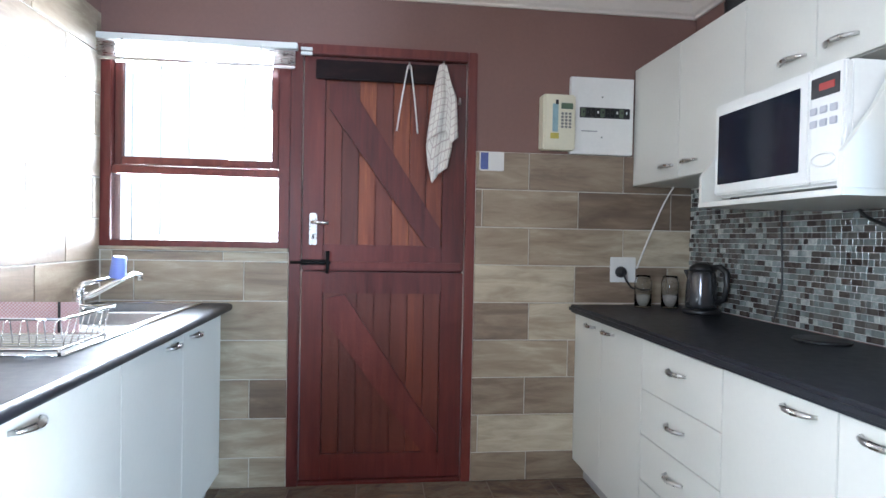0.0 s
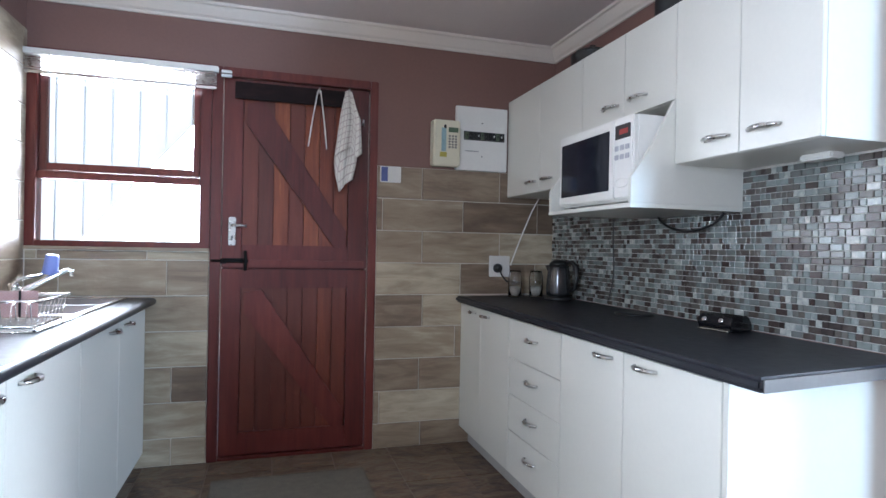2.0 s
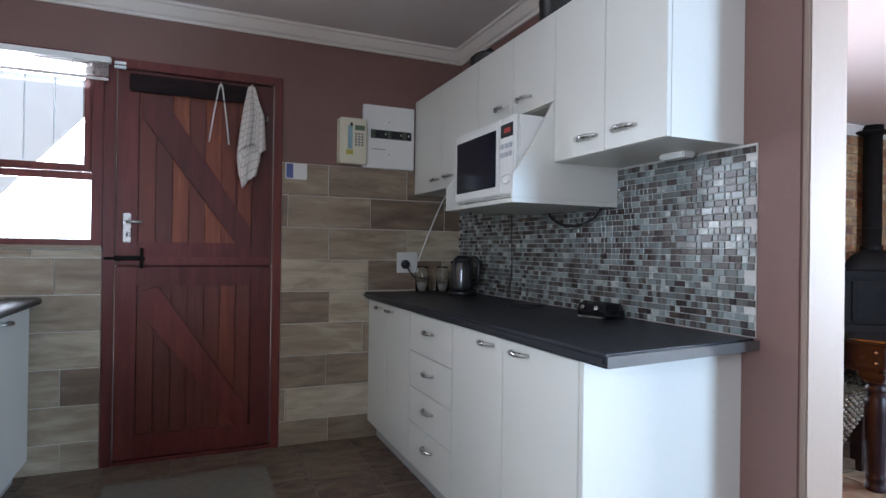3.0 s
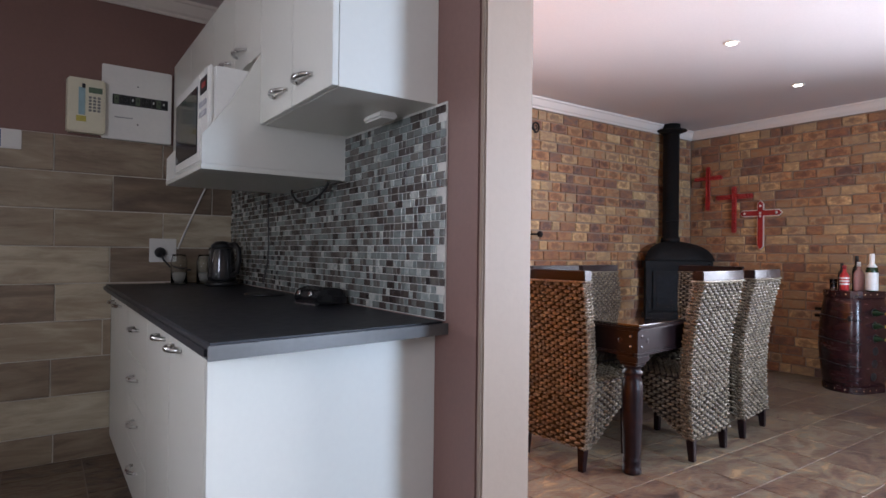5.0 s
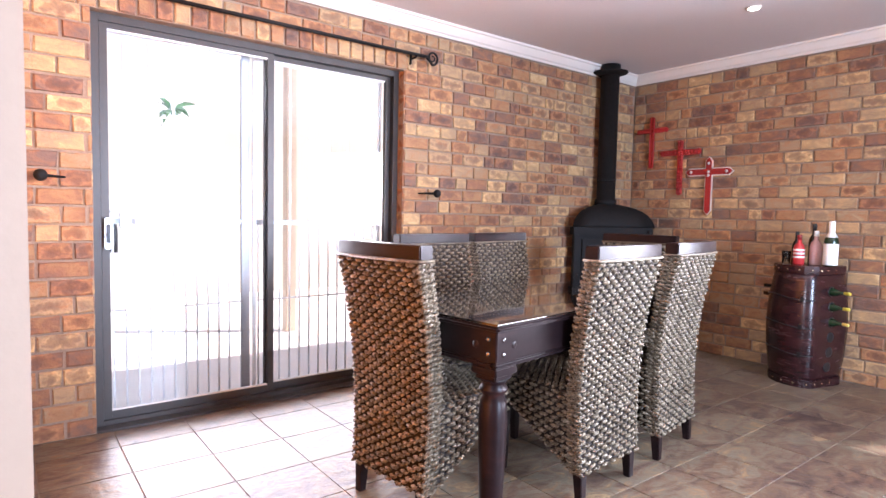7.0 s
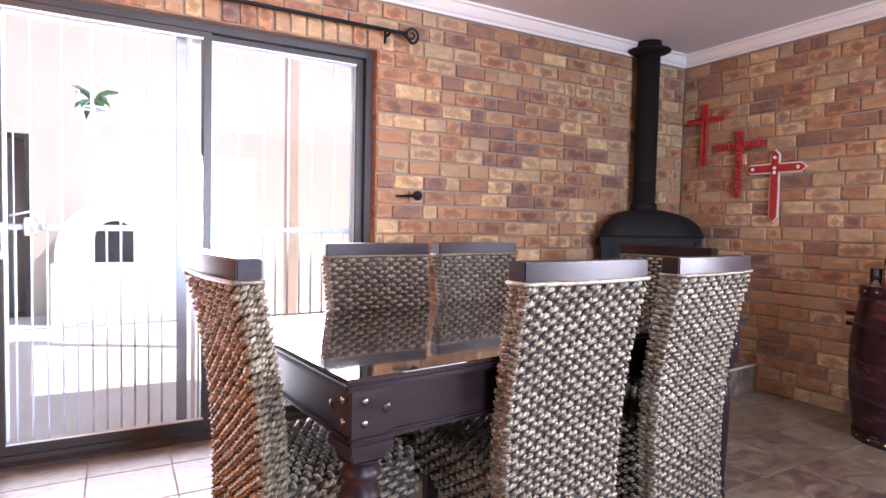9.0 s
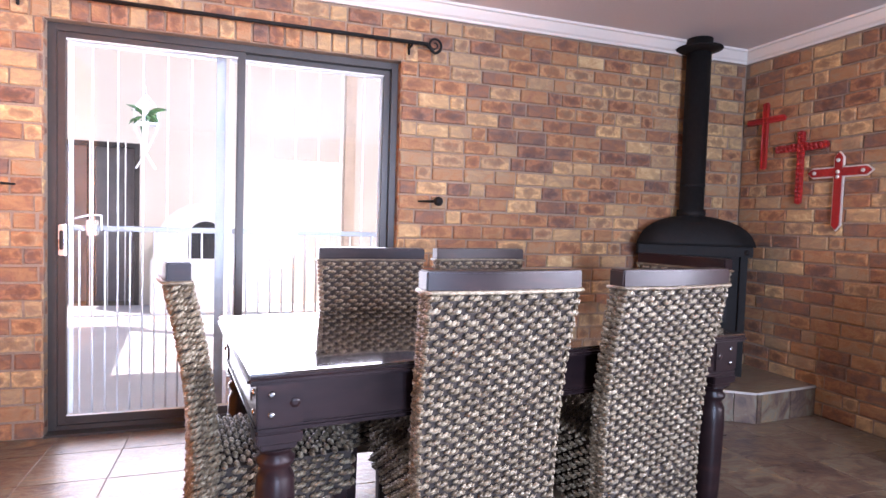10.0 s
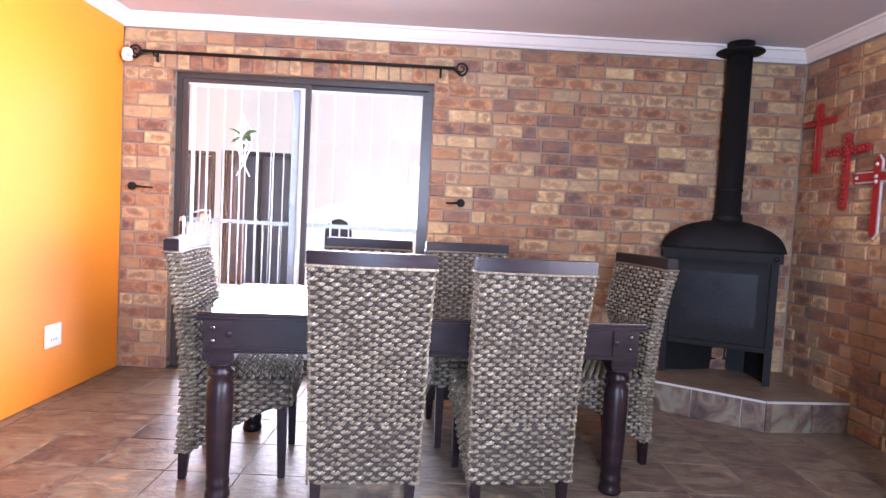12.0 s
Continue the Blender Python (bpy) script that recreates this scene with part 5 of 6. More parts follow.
    fl = part("flue_pipe", bm, IRON, s, "tall black flue pipe")
    bm = bmesh.new()
    lathe(bm, [(0.083, 1.46), (0.083, 1.48)], f.x, f.y, 0, 28)
    part("pipe_band", bm, IRON, fl)
    bm = bmesh.new()
    lathe(bm, [(0.082, 2.376), (0.148, 2.398), (0.153, 2.404), (0.150, 2.409), (0.086, 2.424), (0.086, 2.4695)], f.x, f.y, 0, 32)
    part("ceiling_collar", bm, IRON, fl, "flared black ceiling collar")
    return s


stove()

# ---- crosses on the brick ----
RED = paint("red_enamel", (0.33, 0.020, 0.018), 0.35, 0.2, 30, 0.1)
PALE = paint("pale_metal_trim", (0.72, 0.68, 0.62), 0.3, 0.1, 30, 0.05, metal=0.4)


def cross(label, y, zt, zb, zc, half, w, style):
    c = thing("wall_cross", label, "cross", None, "crosses on the brick wall")
    x = DX1 - 0.0025

    def outline(g):
        k = w / 2 + g
        tip = 0.03 if style == 2 else 0.012
        return [(y - k, zb + tip), (y, zb - g), (y + k, zb + tip), (y + k, zc - k), (y + half - tip, zc - k), (y + half + g, zc), (y + half - tip, zc + k), (y + k, zc + k), (y + k, zt - tip), (y, zt + g), (y - k, zt - tip), (y - k, zc + k), (y - half + tip, zc + k), (y - half - g, zc), (y - half + tip, zc - k), (y - k, zc - k)]

    bm = bmesh.new()
    if style == 2:
        prism(bm, outline(0.009), "x", x - 0.010, x)
        part("edging", bm, PALE, c, "pale silvery edging", 0.002)
    bm = bmesh.new()
    prism(bm, outline(0), "x", x - 0.018, x - 0.011 if style == 2 else x)
    part("red_body", bm, RED, c, "red enamelled face", 0.003)
    if style == 1:
        rnd = random.Random(3)
        spots = [(y, zb + 0.03 + i * (zt - zb - 0.05) / 15) for i in range(16)] + [(y - half + 0.02 + i * (2 * half - 0.04) / 11, zc) for i in range(12)]
        for yy, zz in spots:
            for s in (-1, 1):
                bm = bmesh.new()
                lathe(bm, [(0.011, 0), (0.010, 0.006), (0.004, 0.010)], 0, 0, 0, 8, pose(x - 0.017, yy + s * rnd.uniform(0.006, 0.014) * (1 if abs(zz - zc) > 0.02 else 0.3), zz + rnd.uniform(-0.008, 0.008) + (s * 0.012 if abs(zz - zc) < 0.02 else 0), 0, -90, 0))
                part("bead", bm, RED, c)
    elif style == 0:
        for s in (-1, 1):
            bm = bmesh.new()
            tube(bm, [(x - 0.02, y + s * 0.018, zb + 0.01), (x - 0.02, y + s * 0.018, zt - 0.01)], 0.005, 6)
            tube(bm, [(x - 0.02, y - half + 0.01, zc + s * 0.018), (x - 0.02, y + half - 0.01, zc + s * 0.018)], 0.005, 6)
            part("rim_wire", bm, RED, c)
    else:
        for yy, zz in ((y, zb + 0.33), (y, zc), (y, zt - 0.05), (y - half + 0.05, zc), (y + half - 0.05, zc)):
            bm = bmesh.new()
            lathe(bm, [(0.014, 0), (0.010, 0.008), (0.003, 0.010)], 0, 0, 0, 10, pose(x - 0.0175, yy, zz, 0, -90, 0))
            part("boss", bm, PALE, c)
    return c


cross("slim red metal cross on the face brick", 2.99, 2.075, 1.600, 1.945, 0.16, 0.040, 0)
cross("red beaded cross on the face brick", 2.705, 1.840, 1.352, 1.728, 0.195, 0.048, 1)
cross("red cross with pale pointed edging on brick", 2.438, 1.670, 1.188, 1.548, 0.205, 0.050, 2)

# ---- barrel bar ----


def barrel():
    b = thing("barrel_cabinet", "dark wooden half-barrel wine cabinet with brass studs", "cabinet", pose(7.04, 1.545, 0, 0, 0, -14))

    def section(z):
        k = 1 - ((z - 0.41) / 0.41) ** 2
        return 0.210 + 0.045 * k
    bm = bmesh.new()
    rings = []
    nn = 28
    for i in range(15):
        z = 0.03 + 0.775 * i / 14
        r = section(z)
        ring = []
        for k in range(nn):
            a = 6.28319 * k / nn
            x, y = r * 1.0 * math.cos(a), r * math.sin(a)
            y = max(y, -r * 0.66)
            ring.append(bm.verts.new((min(x, 0.200), y, z)))
        rings.append(ring)
    for p, q in zip(rings, rings[1:]):
        for k in range(nn):
            bm.faces.new((p[k], p[(k + 1) % nn], q[(k + 1) % nn], q[k])).smooth = True
    bm.faces.new(rings[0][::-1])
    bm.faces.new(rings[-1])
    part("body", bm, BARREL_WOOD, b)
    for name, z0, z1, g in (("bottom_rim", 0.0, 0.055, 0.012), ("top_rim", 0.785, 0.84, 0.014)):
        bm = bmesh.new()
        r = section((z0 + z1) / 2) + g
        out = []
        for k in range(nn):
            a = 6.28319 * k / nn
            out.append((min(r * math.cos(a), 0.203), max(r * math.sin(a), -r * 0.70)))
        prism(bm, out, "z", z0, z1)
        rim = part(name, bm, BARREL_WOOD, b, "", 0.004)
        for k in range(9):
            a = math.radians(118 + k * 20)
            bm = bmesh.new()
            yy = max(r * math.sin(a), -r * 0.70)
            lathe(bm, [(0.007, -0.001), (0.006, 0.003), (0.002, 0.005)], 0, 0, 0, 8, pose(r * math.cos(a), yy, (z0 + z1) / 2, 0, 90, math.degrees(a)))
            part("stud", bm, paint("brass_stud", (0.75, 0.62, 0.42), 0.2, 0.1, 30, 0, metal=1.0), rim, "bright brass stud")
    for z in (0.24, 0.43, 0.62):
        bm = bmesh.new()
        r = section(z) + 0.003
        tube(bm, [(r * math.cos(math.radians(a)), r * math.sin(math.radians(a)), z + 0.012 * math.sin(math.radians(a * 3))) for a in range(96, 232, 8)], 0.0045, 6)
        part("hoop", bm, BLACK, b, "thin dark hoop")
        bm = bmesh.new()
        a = math.radians(205)
        box(bm, -0.010, 0.010, -0.004, 0.004, -0.022, 0.012, pose((r + 0.003) * math.cos(a), (r + 0.003) * math.sin(a), z, 0, 0, 205 - 90))
        part("latch", bm, IRON, b)
    for i in range(6):
        z = 0.14 + i * 0.105
        r = section(z)
        bm = bmesh.new()
        lathe(bm, [(0.036, 0), (0.036, 0.002), (0.030, 0.0025)], 0, 0, 0, 18, pose(0.0, -r * 0.66 - 0.0005, z, 90, 0, 0))
        part("bottle_hole", bm, BLACK, b, "dark bottle hole")
    return b


barrel()


def bottle(name, label, m, h, r, glass, cap, paper=None, cat="bottle", bands=((0.12, 0.47),), foil=0.84):
    o = thing(name, label, cat, m)
    bm = bmesh.new()
    lathe(bm, [(r * 0.92, 0), (r, 0.006), (r, h * 0.55), (r * 0.85, h * 0.64), (r * 0.38, h * 0.74), (r * 0.36, h * 0.90)], sides=18)
    part("bottle_body", bm, glass, o)
    bm = bmesh.new()
    lathe(bm, ([(r * 0.90, h * foil), (r * 0.43, h * 0.74)] if foil < 0.7 else [(r * 0.42, h * foil)]) + [(r * 0.42, h * 0.985), (r * 0.30, h)], sides=18)
    part("cap", bm, cap, o)
    for lo, hi in bands if paper else ():
        bm = bmesh.new()
        lathe(bm, [(r + 0.0005, h * lo), (r + 0.001, h * (lo + 0.01)), (r + 0.001, h * (hi - 0.01)), (r + 0.0005, h * hi)], sides=18)
        part("paper_label", bm, paper, o)
    return o


GREEN_GLASS = paint("dark_green_glass", (0.010, 0.030, 0.012), 0.08, 0.1, 8, 0)
BROWN_GLASS = paint("dark_brown_glass", (0.020, 0.010, 0.006), 0.08, 0.1, 8, 0)
PINK = paint("pink_liquor", (0.42, 0.25, 0.24), 0.15, 0.1, 8, 0)
GOLD = paint("yellow_foil", (0.60, 0.46, 0.05), 0.35, 0.1, 20, 0.05)
bottle("sparkling_wine", "sparkling wine bottle with white foil on the barrel", pose(6.985, 1.405, 0.841), 0.31, 0.044, GREEN_GLASS, WHITE_PLASTIC, WHITE_PLASTIC, bands=((0.03, 0.50),), foil=0.64)
bottle("spirits_bottle", "green bottle with white label on the barrel", pose(7.10, 1.44, 0.841), 0.30, 0.036, GREEN_GLASS, WHITE_PLASTIC, WHITE_PLASTIC)
bottle("spirits_bottle", "clear pink spirits bottle with white cap", pose(7.02, 1.51, 0.841), 0.24, 0.038, PINK, WHITE_PLASTIC)
bottle("spirits_bottle", "tall dark bottle on the barrel", pose(7.12, 1.56, 0.841), 0.29, 0.034, BROWN_GLASS, BLACK)
bottle("striped_bottle", "red and white striped bottle on the barrel", pose(6.95, 1.59, 0.841), 0.21, 0.036, paint("red_bottle", (0.46, 0.03, 0.03), 0.3, 0.2, 20, 0), paint("red_cap", (0.25, 0.02, 0.02), 0.3, 0.1, 20, 0), WHITE_PLASTIC, bands=((0.22, 0.28), (0.34, 0.40), (0.46, 0.52)))
bottle("spirits_bottle", "small dark bottle with black cap", pose(7.05, 1.645, 0.841), 0.23, 0.030, BROWN_GLASS, BLACK)
gl = thing("shot_glass", "clear ribbed drinking glass on the barrel", "glass", pose(6.96, 1.675, 0.841))
bm = bmesh.new()
lathe(bm, [(0.026, 0), (0.030, 0.09), (0.028, 0.09), (0.024, 0.008)], sides=18)
part("glass_body", bm, CLEAR, gl)
for i, (z, mat, n) in enumerate(((0.665, GOLD, "gold"), (0.56, GOLD, "yellow"), (0.455, paint("cream_foil", (0.6, 0.5, 0.12), 0.35, 0.1, 20, 0.05), "pale"))):
    bottle("wine_bottle", f"wine bottle with {n} foil neck in barrel hole", pose(7.04, 1.545, 0, 0, 0, -14) @ pose(0.0, -0.035, z, 90, 0, 0), 0.25, 0.028, GREEN_GLASS, mat)
for z in (0.60, 0.66):
    w = thing("wine_bottle", "dark bottle neck sticking out of the barrel", "bottle")
    w.matrix_basis = pose(7.05, 1.70, z, -90, 0, 0)
    bm = bmesh.new()
    lathe(bm, [(0.030, 0), (0.030, 0.03), (0.013, 0.07), (0.013, 0.15)], sides=14)
    part("bottle_body", bm, BROWN_GLASS, w)

# ---- lamps, socket ----
m_on, nn_, ll_, bb_ = material("lit_downlight")
bb_.inputs["Emission Color"].default_value = (1.0, 0.93, 0.80, 1)
bb_.inputs["Emission Strength"].default_value = 9.0


def downlight(x, y):
    d = thing("downlight", "lit round recessed ceiling downlight", "ceiling lamp", pose(x, y, CEIL), "ceiling downlights")
    bm = bmesh.new()
    lathe(bm, [(0.046, -0.0005), (0.046, -0.006), (0.036, -0.008), (0.034, -0.001)], sides=24)
    part("bezel", bm, CORNICE, d)
    bm = bmesh.new()
    lathe(bm, [(0.031, -0.0095), (0.030, -0.0105)], sides=20)
    part("bulb", bm, m_on, d, "glowing bulb face")
    lamp = new("downlight_lamp", bpy.data.lights.new("downlight_lamp", "SPOT"))
    lamp.data.energy, lamp.data.spot_size, lamp.data.spot_blend, lamp.data.color, lamp.data.shadow_soft_size = 14, radians(110), 0.8, (1.0, 0.88, 0.72), 0.03
    lamp.matrix_world = look((x, y, CEIL - 0.02), (x, y, 0)) @ pose(0, 0, 0)
    return d


downlight(4.945, 1.488)
downlight(6.23, 1.655)
double_socket("wall_socket", "white double wall socket on the orange wall", pose(DX0, 2.497, 0.37, 0, 0, 90))

# ---- outside: covered patio behind the sliding door ----
PLASTER = paint("cream_plaster", (0.66, 0.59, 0.49), 0.85, 0.06, 2, 0.2)
PAVING = paint("pale_paving", (0.84, 0.79, 0.75), 0.85, 0.12, 3, 0.3)
EARTH = paint("pale_ground", (0.34, 0.31, 0.25), 0.95, 0.2, 0.6, 0.3)
ROOFWOOD = paint("varnished_pine", (0.66, 0.54, 0.42), 0.5, 0.15, 6, 0.1)
gm = bmesh.new()
box(gm, -600, 600, -600, 600, -0.4, -0.13)
setting(part("ground", gm, EARTH), "pale dry ground round the house", "ground")
setting(block("patio_floor", (-5, 11, 3.401, 8.05, -0.129, -0.03), PAVING, bevel=0), "pale paved patio floor", "pavement")
wall_with_holes("wall_patio", "x", -5, 11, 8.05, 8.3, -0.129, 4.2, [(1.40, 2.50, -0.129, 2.03), (0.60, 1.30, 0.9, 2.0)], PLASTER, "cream plastered wall across the patio")
# wall colour lightened to stand in for glare on the door glass
setting(block("wall_patio_room", (0.3, 3.0, 9.2, 9.3, -0.129, 2.6), paint("glare_lifted_room_wall", (0.42, 0.37, 0.36), 0.8, 0.2, 3, 0.1), bevel=0), "back wall of the patio room, glare put into its colour", "wall")
# unseen roof, added to keep daylight out of the room
setting(block("patio_room_roof", (0.3, 3.0, 8.3, 9.3, 2.6, 2.7), paint("room_roof", (0.2, 0.18, 0.16), 0.8, 0.1, 3, 0.1), bevel=0), "unseen roof added over the room across the patio", "roof")
for x0, x1 in ((0.2, 0.3), (3.0, 3.1)):
    setting(block("wall_patio_side", (x0, x1, 8.3, 9.3, -0.129, 2.6), PLASTER, bevel=0), "side wall of the room across the patio", "wall")


# white wall added as a bright backdrop that burns out the kitchen window
setting(block("wall_yard", (-5, 0.15, 5.4, 5.6, -0.129, 3.6), paint("white_glare_wall", (0.88, 0.88, 0.86), 0.9, 0.04, 2, 0.2), bevel=0), "white wall added for glare outside the kitchen window", "wall")


def patio_door(x0, x1, z0, z1, label, name):
    d = setting(new(name), label, "door")
    bm = bmesh.new()
    bars(bm, [(x0, x0 + 0.06, 8.04, 8.14, z0, z1), (x1 - 0.06, x1, 8.04, 8.14, z0, z1), (x0 + 0.06, x1 - 0.06, 8.04, 8.14, z1 - 0.06, z1), ((x0 + x1) / 2 - 0.04, (x0 + x1) / 2 + 0.04, 8.05, 8.13, z0, z1 - 0.06)])
    part("door_frame", bm, ALU, d, "", 0.003)
    for i in range(5):
        bm = bmesh.new()
        x = x0 + 0.06 + (x1 - x0 - 0.12) * (i + 0.5) / 5
        tube(bm, [(x, 8.03, z0), (x, 8.03, z1)], 0.008, 6)
        part("gate_bar", bm, GATE, d)
    return d


patio_door(1.40, 2.50, -0.029, 2.03, "dark open doorway with white bars across the patio", "door_3")
patio_door(0.60, 1.30, 0.9, 2.0, "dark barred window in the patio wall", "window_2")


def patio_roof():
    r = thing("patio_roof", "sloping patio roof on varnished pine rafters", "roof")
    bm = bmesh.new()
    prism(bm, [(3.41, 2.75), (5.3, 3.01), (5.3, 3.07), (3.41, 2.81)], "x", 1.6, 4.9)
    part("roof_sheet", bm, paint("cream_roof_lining", (0.70, 0.62, 0.46), 0.7, 0.06, 3, 0.1), r, "cream lining boards")
    for i in range(7):
        x = 1.7 + i * 0.52
        bm = bmesh.new()
        prism(bm, [(3.41, 2.62), (5.3, 2.88), (5.3, 3.008), (3.41, 2.748)], "x", x, x + 0.05)
        part("rafter", bm, ROOFWOOD, r)
    block("beam", (1.6, 4.9, 5.2, 5.3, 2.70, 2.875), ROOFWOOD, r, "pine edge beam", 0.004)
    for x in (1.7, 4.7):
        block("post", (x - 0.05, x + 0.05, 5.2, 5.3, -0.03, 2.699), ROOFWOOD, r, "", 0.004)
    return r


patio_roof()


def arch(x, r, z0, z1, n=10):
    """An upright outline with a round head, from foot to foot."""
    return [(x - r, z0)] + [(x - r * math.cos(math.pi * k / n), z1 + r * math.sin(math.pi * k / n)) for k in range(n + 1)] + [(x + r, z0)]


def garden_oven():
    o = thing("garden_oven", "white plastered outdoor oven with dark arched mouth", "oven")
    white = paint("white_oven_plaster", (0.76, 0.74, 0.70), 0.9, 0.06, 3, 0.3)
    block("base", (OVX - OVR - 0.04, OVX + OVR + 0.04, 7.30, 8.045, -0.0295, OVZ - 0.001), white, o, "plastered base", 0.015)
    bm = bmesh.new()
    prism(bm, arch(OVX, OVR, OVZ, OVZ + 0.12, 16) + arch(OVX, 0.20, OVZ, OVZ + 0.26)[::-1], "y", 7.35, 8.04)
    part("vault", bm, white, o, "rounded white vault")
    # black sheet stands for the shade inside the open mouth
    bm = bmesh.new()
    prism(bm, arch(OVX, 0.198, OVZ + 0.001, OVZ + 0.259), "y", 7.42, 7.45)
    part("oven_door", bm, BLACK, o, "black arched sheet for the shade in the mouth")
    return o


OVX, OVR, OVZ = 3.33, 0.56, 0.62
garden_oven()

# ---- pieces: tiles, mosaic, bricks ----


def chip(name, w, h, d, rnd, mat, edge=0.002, tilt=0.0, jitter=0.0, uv=False):
    """A slab that faces -y, centred on its back face: sides straight, front edges chamfered."""
    bm = bmesh.new()
    lay = bm.loops.layers.uv.new("UVMap") if uv else None
    def ring(a, b, y, j):
        out = []
        for sx, sz in ((-1, -1), (1, -1), (1, 1), (-1, 1)):
            x, z = sx * a + rnd.uniform(-j, j), sz * b + rnd.uniform(-j, j)
            out.append(bm.verts.new((x, y + tilt * (x * t1 + z * t2), z)))
        return out
    t1, t2 = rnd.uniform(-1, 1), rnd.uniform(-1, 1)
    back = ring(w / 2, h / 2, 0, 0)
    mid = ring(w / 2, h / 2, -d + edge, jitter)
    top = ring(w / 2 - edge, h / 2 - edge, -d, jitter)
    fs = [bm.faces.new(top)]
    for a, b in ((back, mid), (mid, top)):
        for k in range(4):
            fs.append(bm.faces.new((a[k], a[(k + 1) % 4], b[(k + 1) % 4], b[k])))
    if uv:
        for f in fs:
            for lp in f.loops:
                lp[lay].uv = (lp.vert.co.x / w + 0.5, lp.vert.co.z / h + 0.5)
    me = bpy.data.meshes.new(name)
    bm.to_mesh(me)
    bm.free()
    me.materials.append(mat)
    return me


def lay(name, rows, parent, joined_name, joined_label, limit=300):
    """Rows of (mesh, pose): the first ones are pieces of their own, the rest one joined mesh."""
    for me, m in rows[:limit]:
        ob = new(name, me)
        ob.parent = parent
        ob.matrix_basis = m
    rest = rows[limit:]
    if not rest:
        return
    vs, fs, uvs, has = [], [], [], bool(rest[0][0].uv_layers)
    for me, m in rest:
        base = len(vs)
        vs += [m @ v.co for v in me.vertices]
        fs += [[base + i for i in p.vertices] for p in me.polygons]
        if has:
            uvs += [d.uv[:] for d in me.uv_layers[0].data]
    out = bpy.data.meshes.new(joined_name)
    out.from_pydata([v[:] for v in vs], [], fs)
    if has:
        lay_ = out.uv_layers.new(name="UVMap")
        for d, u in zip(lay_.data, uvs):
            d.uv = u
    out.materials.append(rest[0][0].materials[0])
    ob = new(joined_name, out)
    ob.parent = parent
    tagged(ob, joined_label, "", "", "stuff")


ob_of = bpy.data.objects
rnd = random.Random(11)

# wood-look wall tiles in the kitchen
PITCH, TOP = 0.1955, 1.714
cache = {}


def tile_mesh(w, h):
    key = (round(w, 3), round(h, 3))
    if key not in cache:
        cache[key] = chip("tile", w, h, 0.009, rnd, WALL_TILE, 0.0012)
    return cache[key]


backing = setting(block("tile_bed", (KX0 + 0.0005, 0.2155, KY - 0.0055, KY - 0.0005, 0, 1.178), GROUT, bevel=0), "pale grout bed under the wall tiles", "grout")
backing2 = setting(block("tile_bed", (1.1495, KX1 - 0.001, KY - 0.0055, KY - 0.0005, 0, TOP), GROUT, bevel=0), "pale grout bed under the wall tiles", "grout")
backing3 = setting(block("tile_bed", (KX0 + 0.0005, KX0 + 0.0055, -0.40, KY - 0.006, 0, TOP + 3 * PITCH), GROUT, bevel=0), "pale grout bed under the wall tiles", "grout")


def tile_run(lo, hi, starts, zs, place, parent):
    out = []
    for k, (z0, z1) in enumerate(zs):
        s = starts[k % len(starts)]
        edges = [lo] + [e for e in np.arange(s - 20 * 0.515, hi, 0.515) if lo + 0.03 < e < hi - 0.03] + [hi]
        for a, b in zip(edges, edges[1:]):
            w, h = b - a - 0.006, z1 - z0 - 0.006
            if w > 0.01 and h > 0.01:
                out.append((tile_mesh(w, h), place((a + b) / 2, (z0 + z1) / 2)))
    lay("tile", out, parent, "tile_rest", "more wood-look wall tiles")


zs = [(max(0, TOP - (k + 1) * PITCH), TOP - k * PITCH) for k in range(9)]
tile_run(1.150, KX1 - 0.002, [1.431, 1.701, 1.437, 1.69, 1.445, 1.66, 1.43, 1.70, 1.445], zs, lambda u, z: pose(u, KY - 0.003, z), backing2)
tile_run(KX0 + 0.012, 0.2145, [-0.10, 0.0, -0.2, -0.327, 0.032, -0.12, 0.035, 0.0, 0.03], [(a, min(b, 1.176)) for a, b in zs if a < 1.17], lambda u, z: pose(u, KY - 0.003, z), backing)
zl = [(max(0, TOP + 3 * PITCH - (k + 1) * PITCH), TOP + 3 * PITCH - k * PITCH) for k in range(12)]
tile_run(-0.40, KY - 0.016, [2.59, 2.32, 2.58, 2.84, 2.56, 2.33, 2.62, 2.85, 2.57], zl, lambda u, z: pose(KX0 + 0.003, u, z, 0, 0, 90), backing3)

# glass and stone mosaic splashback
MOSAIC = mixed("mosaic_chip", [(0.0, (0.020, 0.016, 0.016)), (0.18, (0.060, 0.044, 0.038)), (0.40, (0.125, 0.115, 0.100)), (0.62, (0.165, 0.185, 0.175)), (0.82, (0.26, 0.29, 0.275)), (1.0, (0.62, 0.61, 0.56))], (40, 40, 40), 1.0, 0.19, 0.10, random_part=0.82, rough_span=0.06, fine=120, coat=0.12)
MOSAIC.node_tree.nodes["Principled BSDF"].inputs["Specular IOR Level"].default_value = 0.34
bed = setting(block("mosaic_bed", (KX1 - 0.005, KX1 - 0.0005, 0.892, KY - 0.012, 0.9265, 1.555), paint("mosaic_grout", (0.56, 0.54, 0.50), 0.9, 0.1, 30, 0.2), bevel=0), "grey grout bed of the mosaic splashback", "grout")
ROW = 0.0238
shapes = {w: [chip("chip", w, ROW - 0.0024, 0.005, rnd, MOSAIC, 0.0012, 0.026) for _ in range(14)] for w in (0.0215, 0.0455)}
chips = []
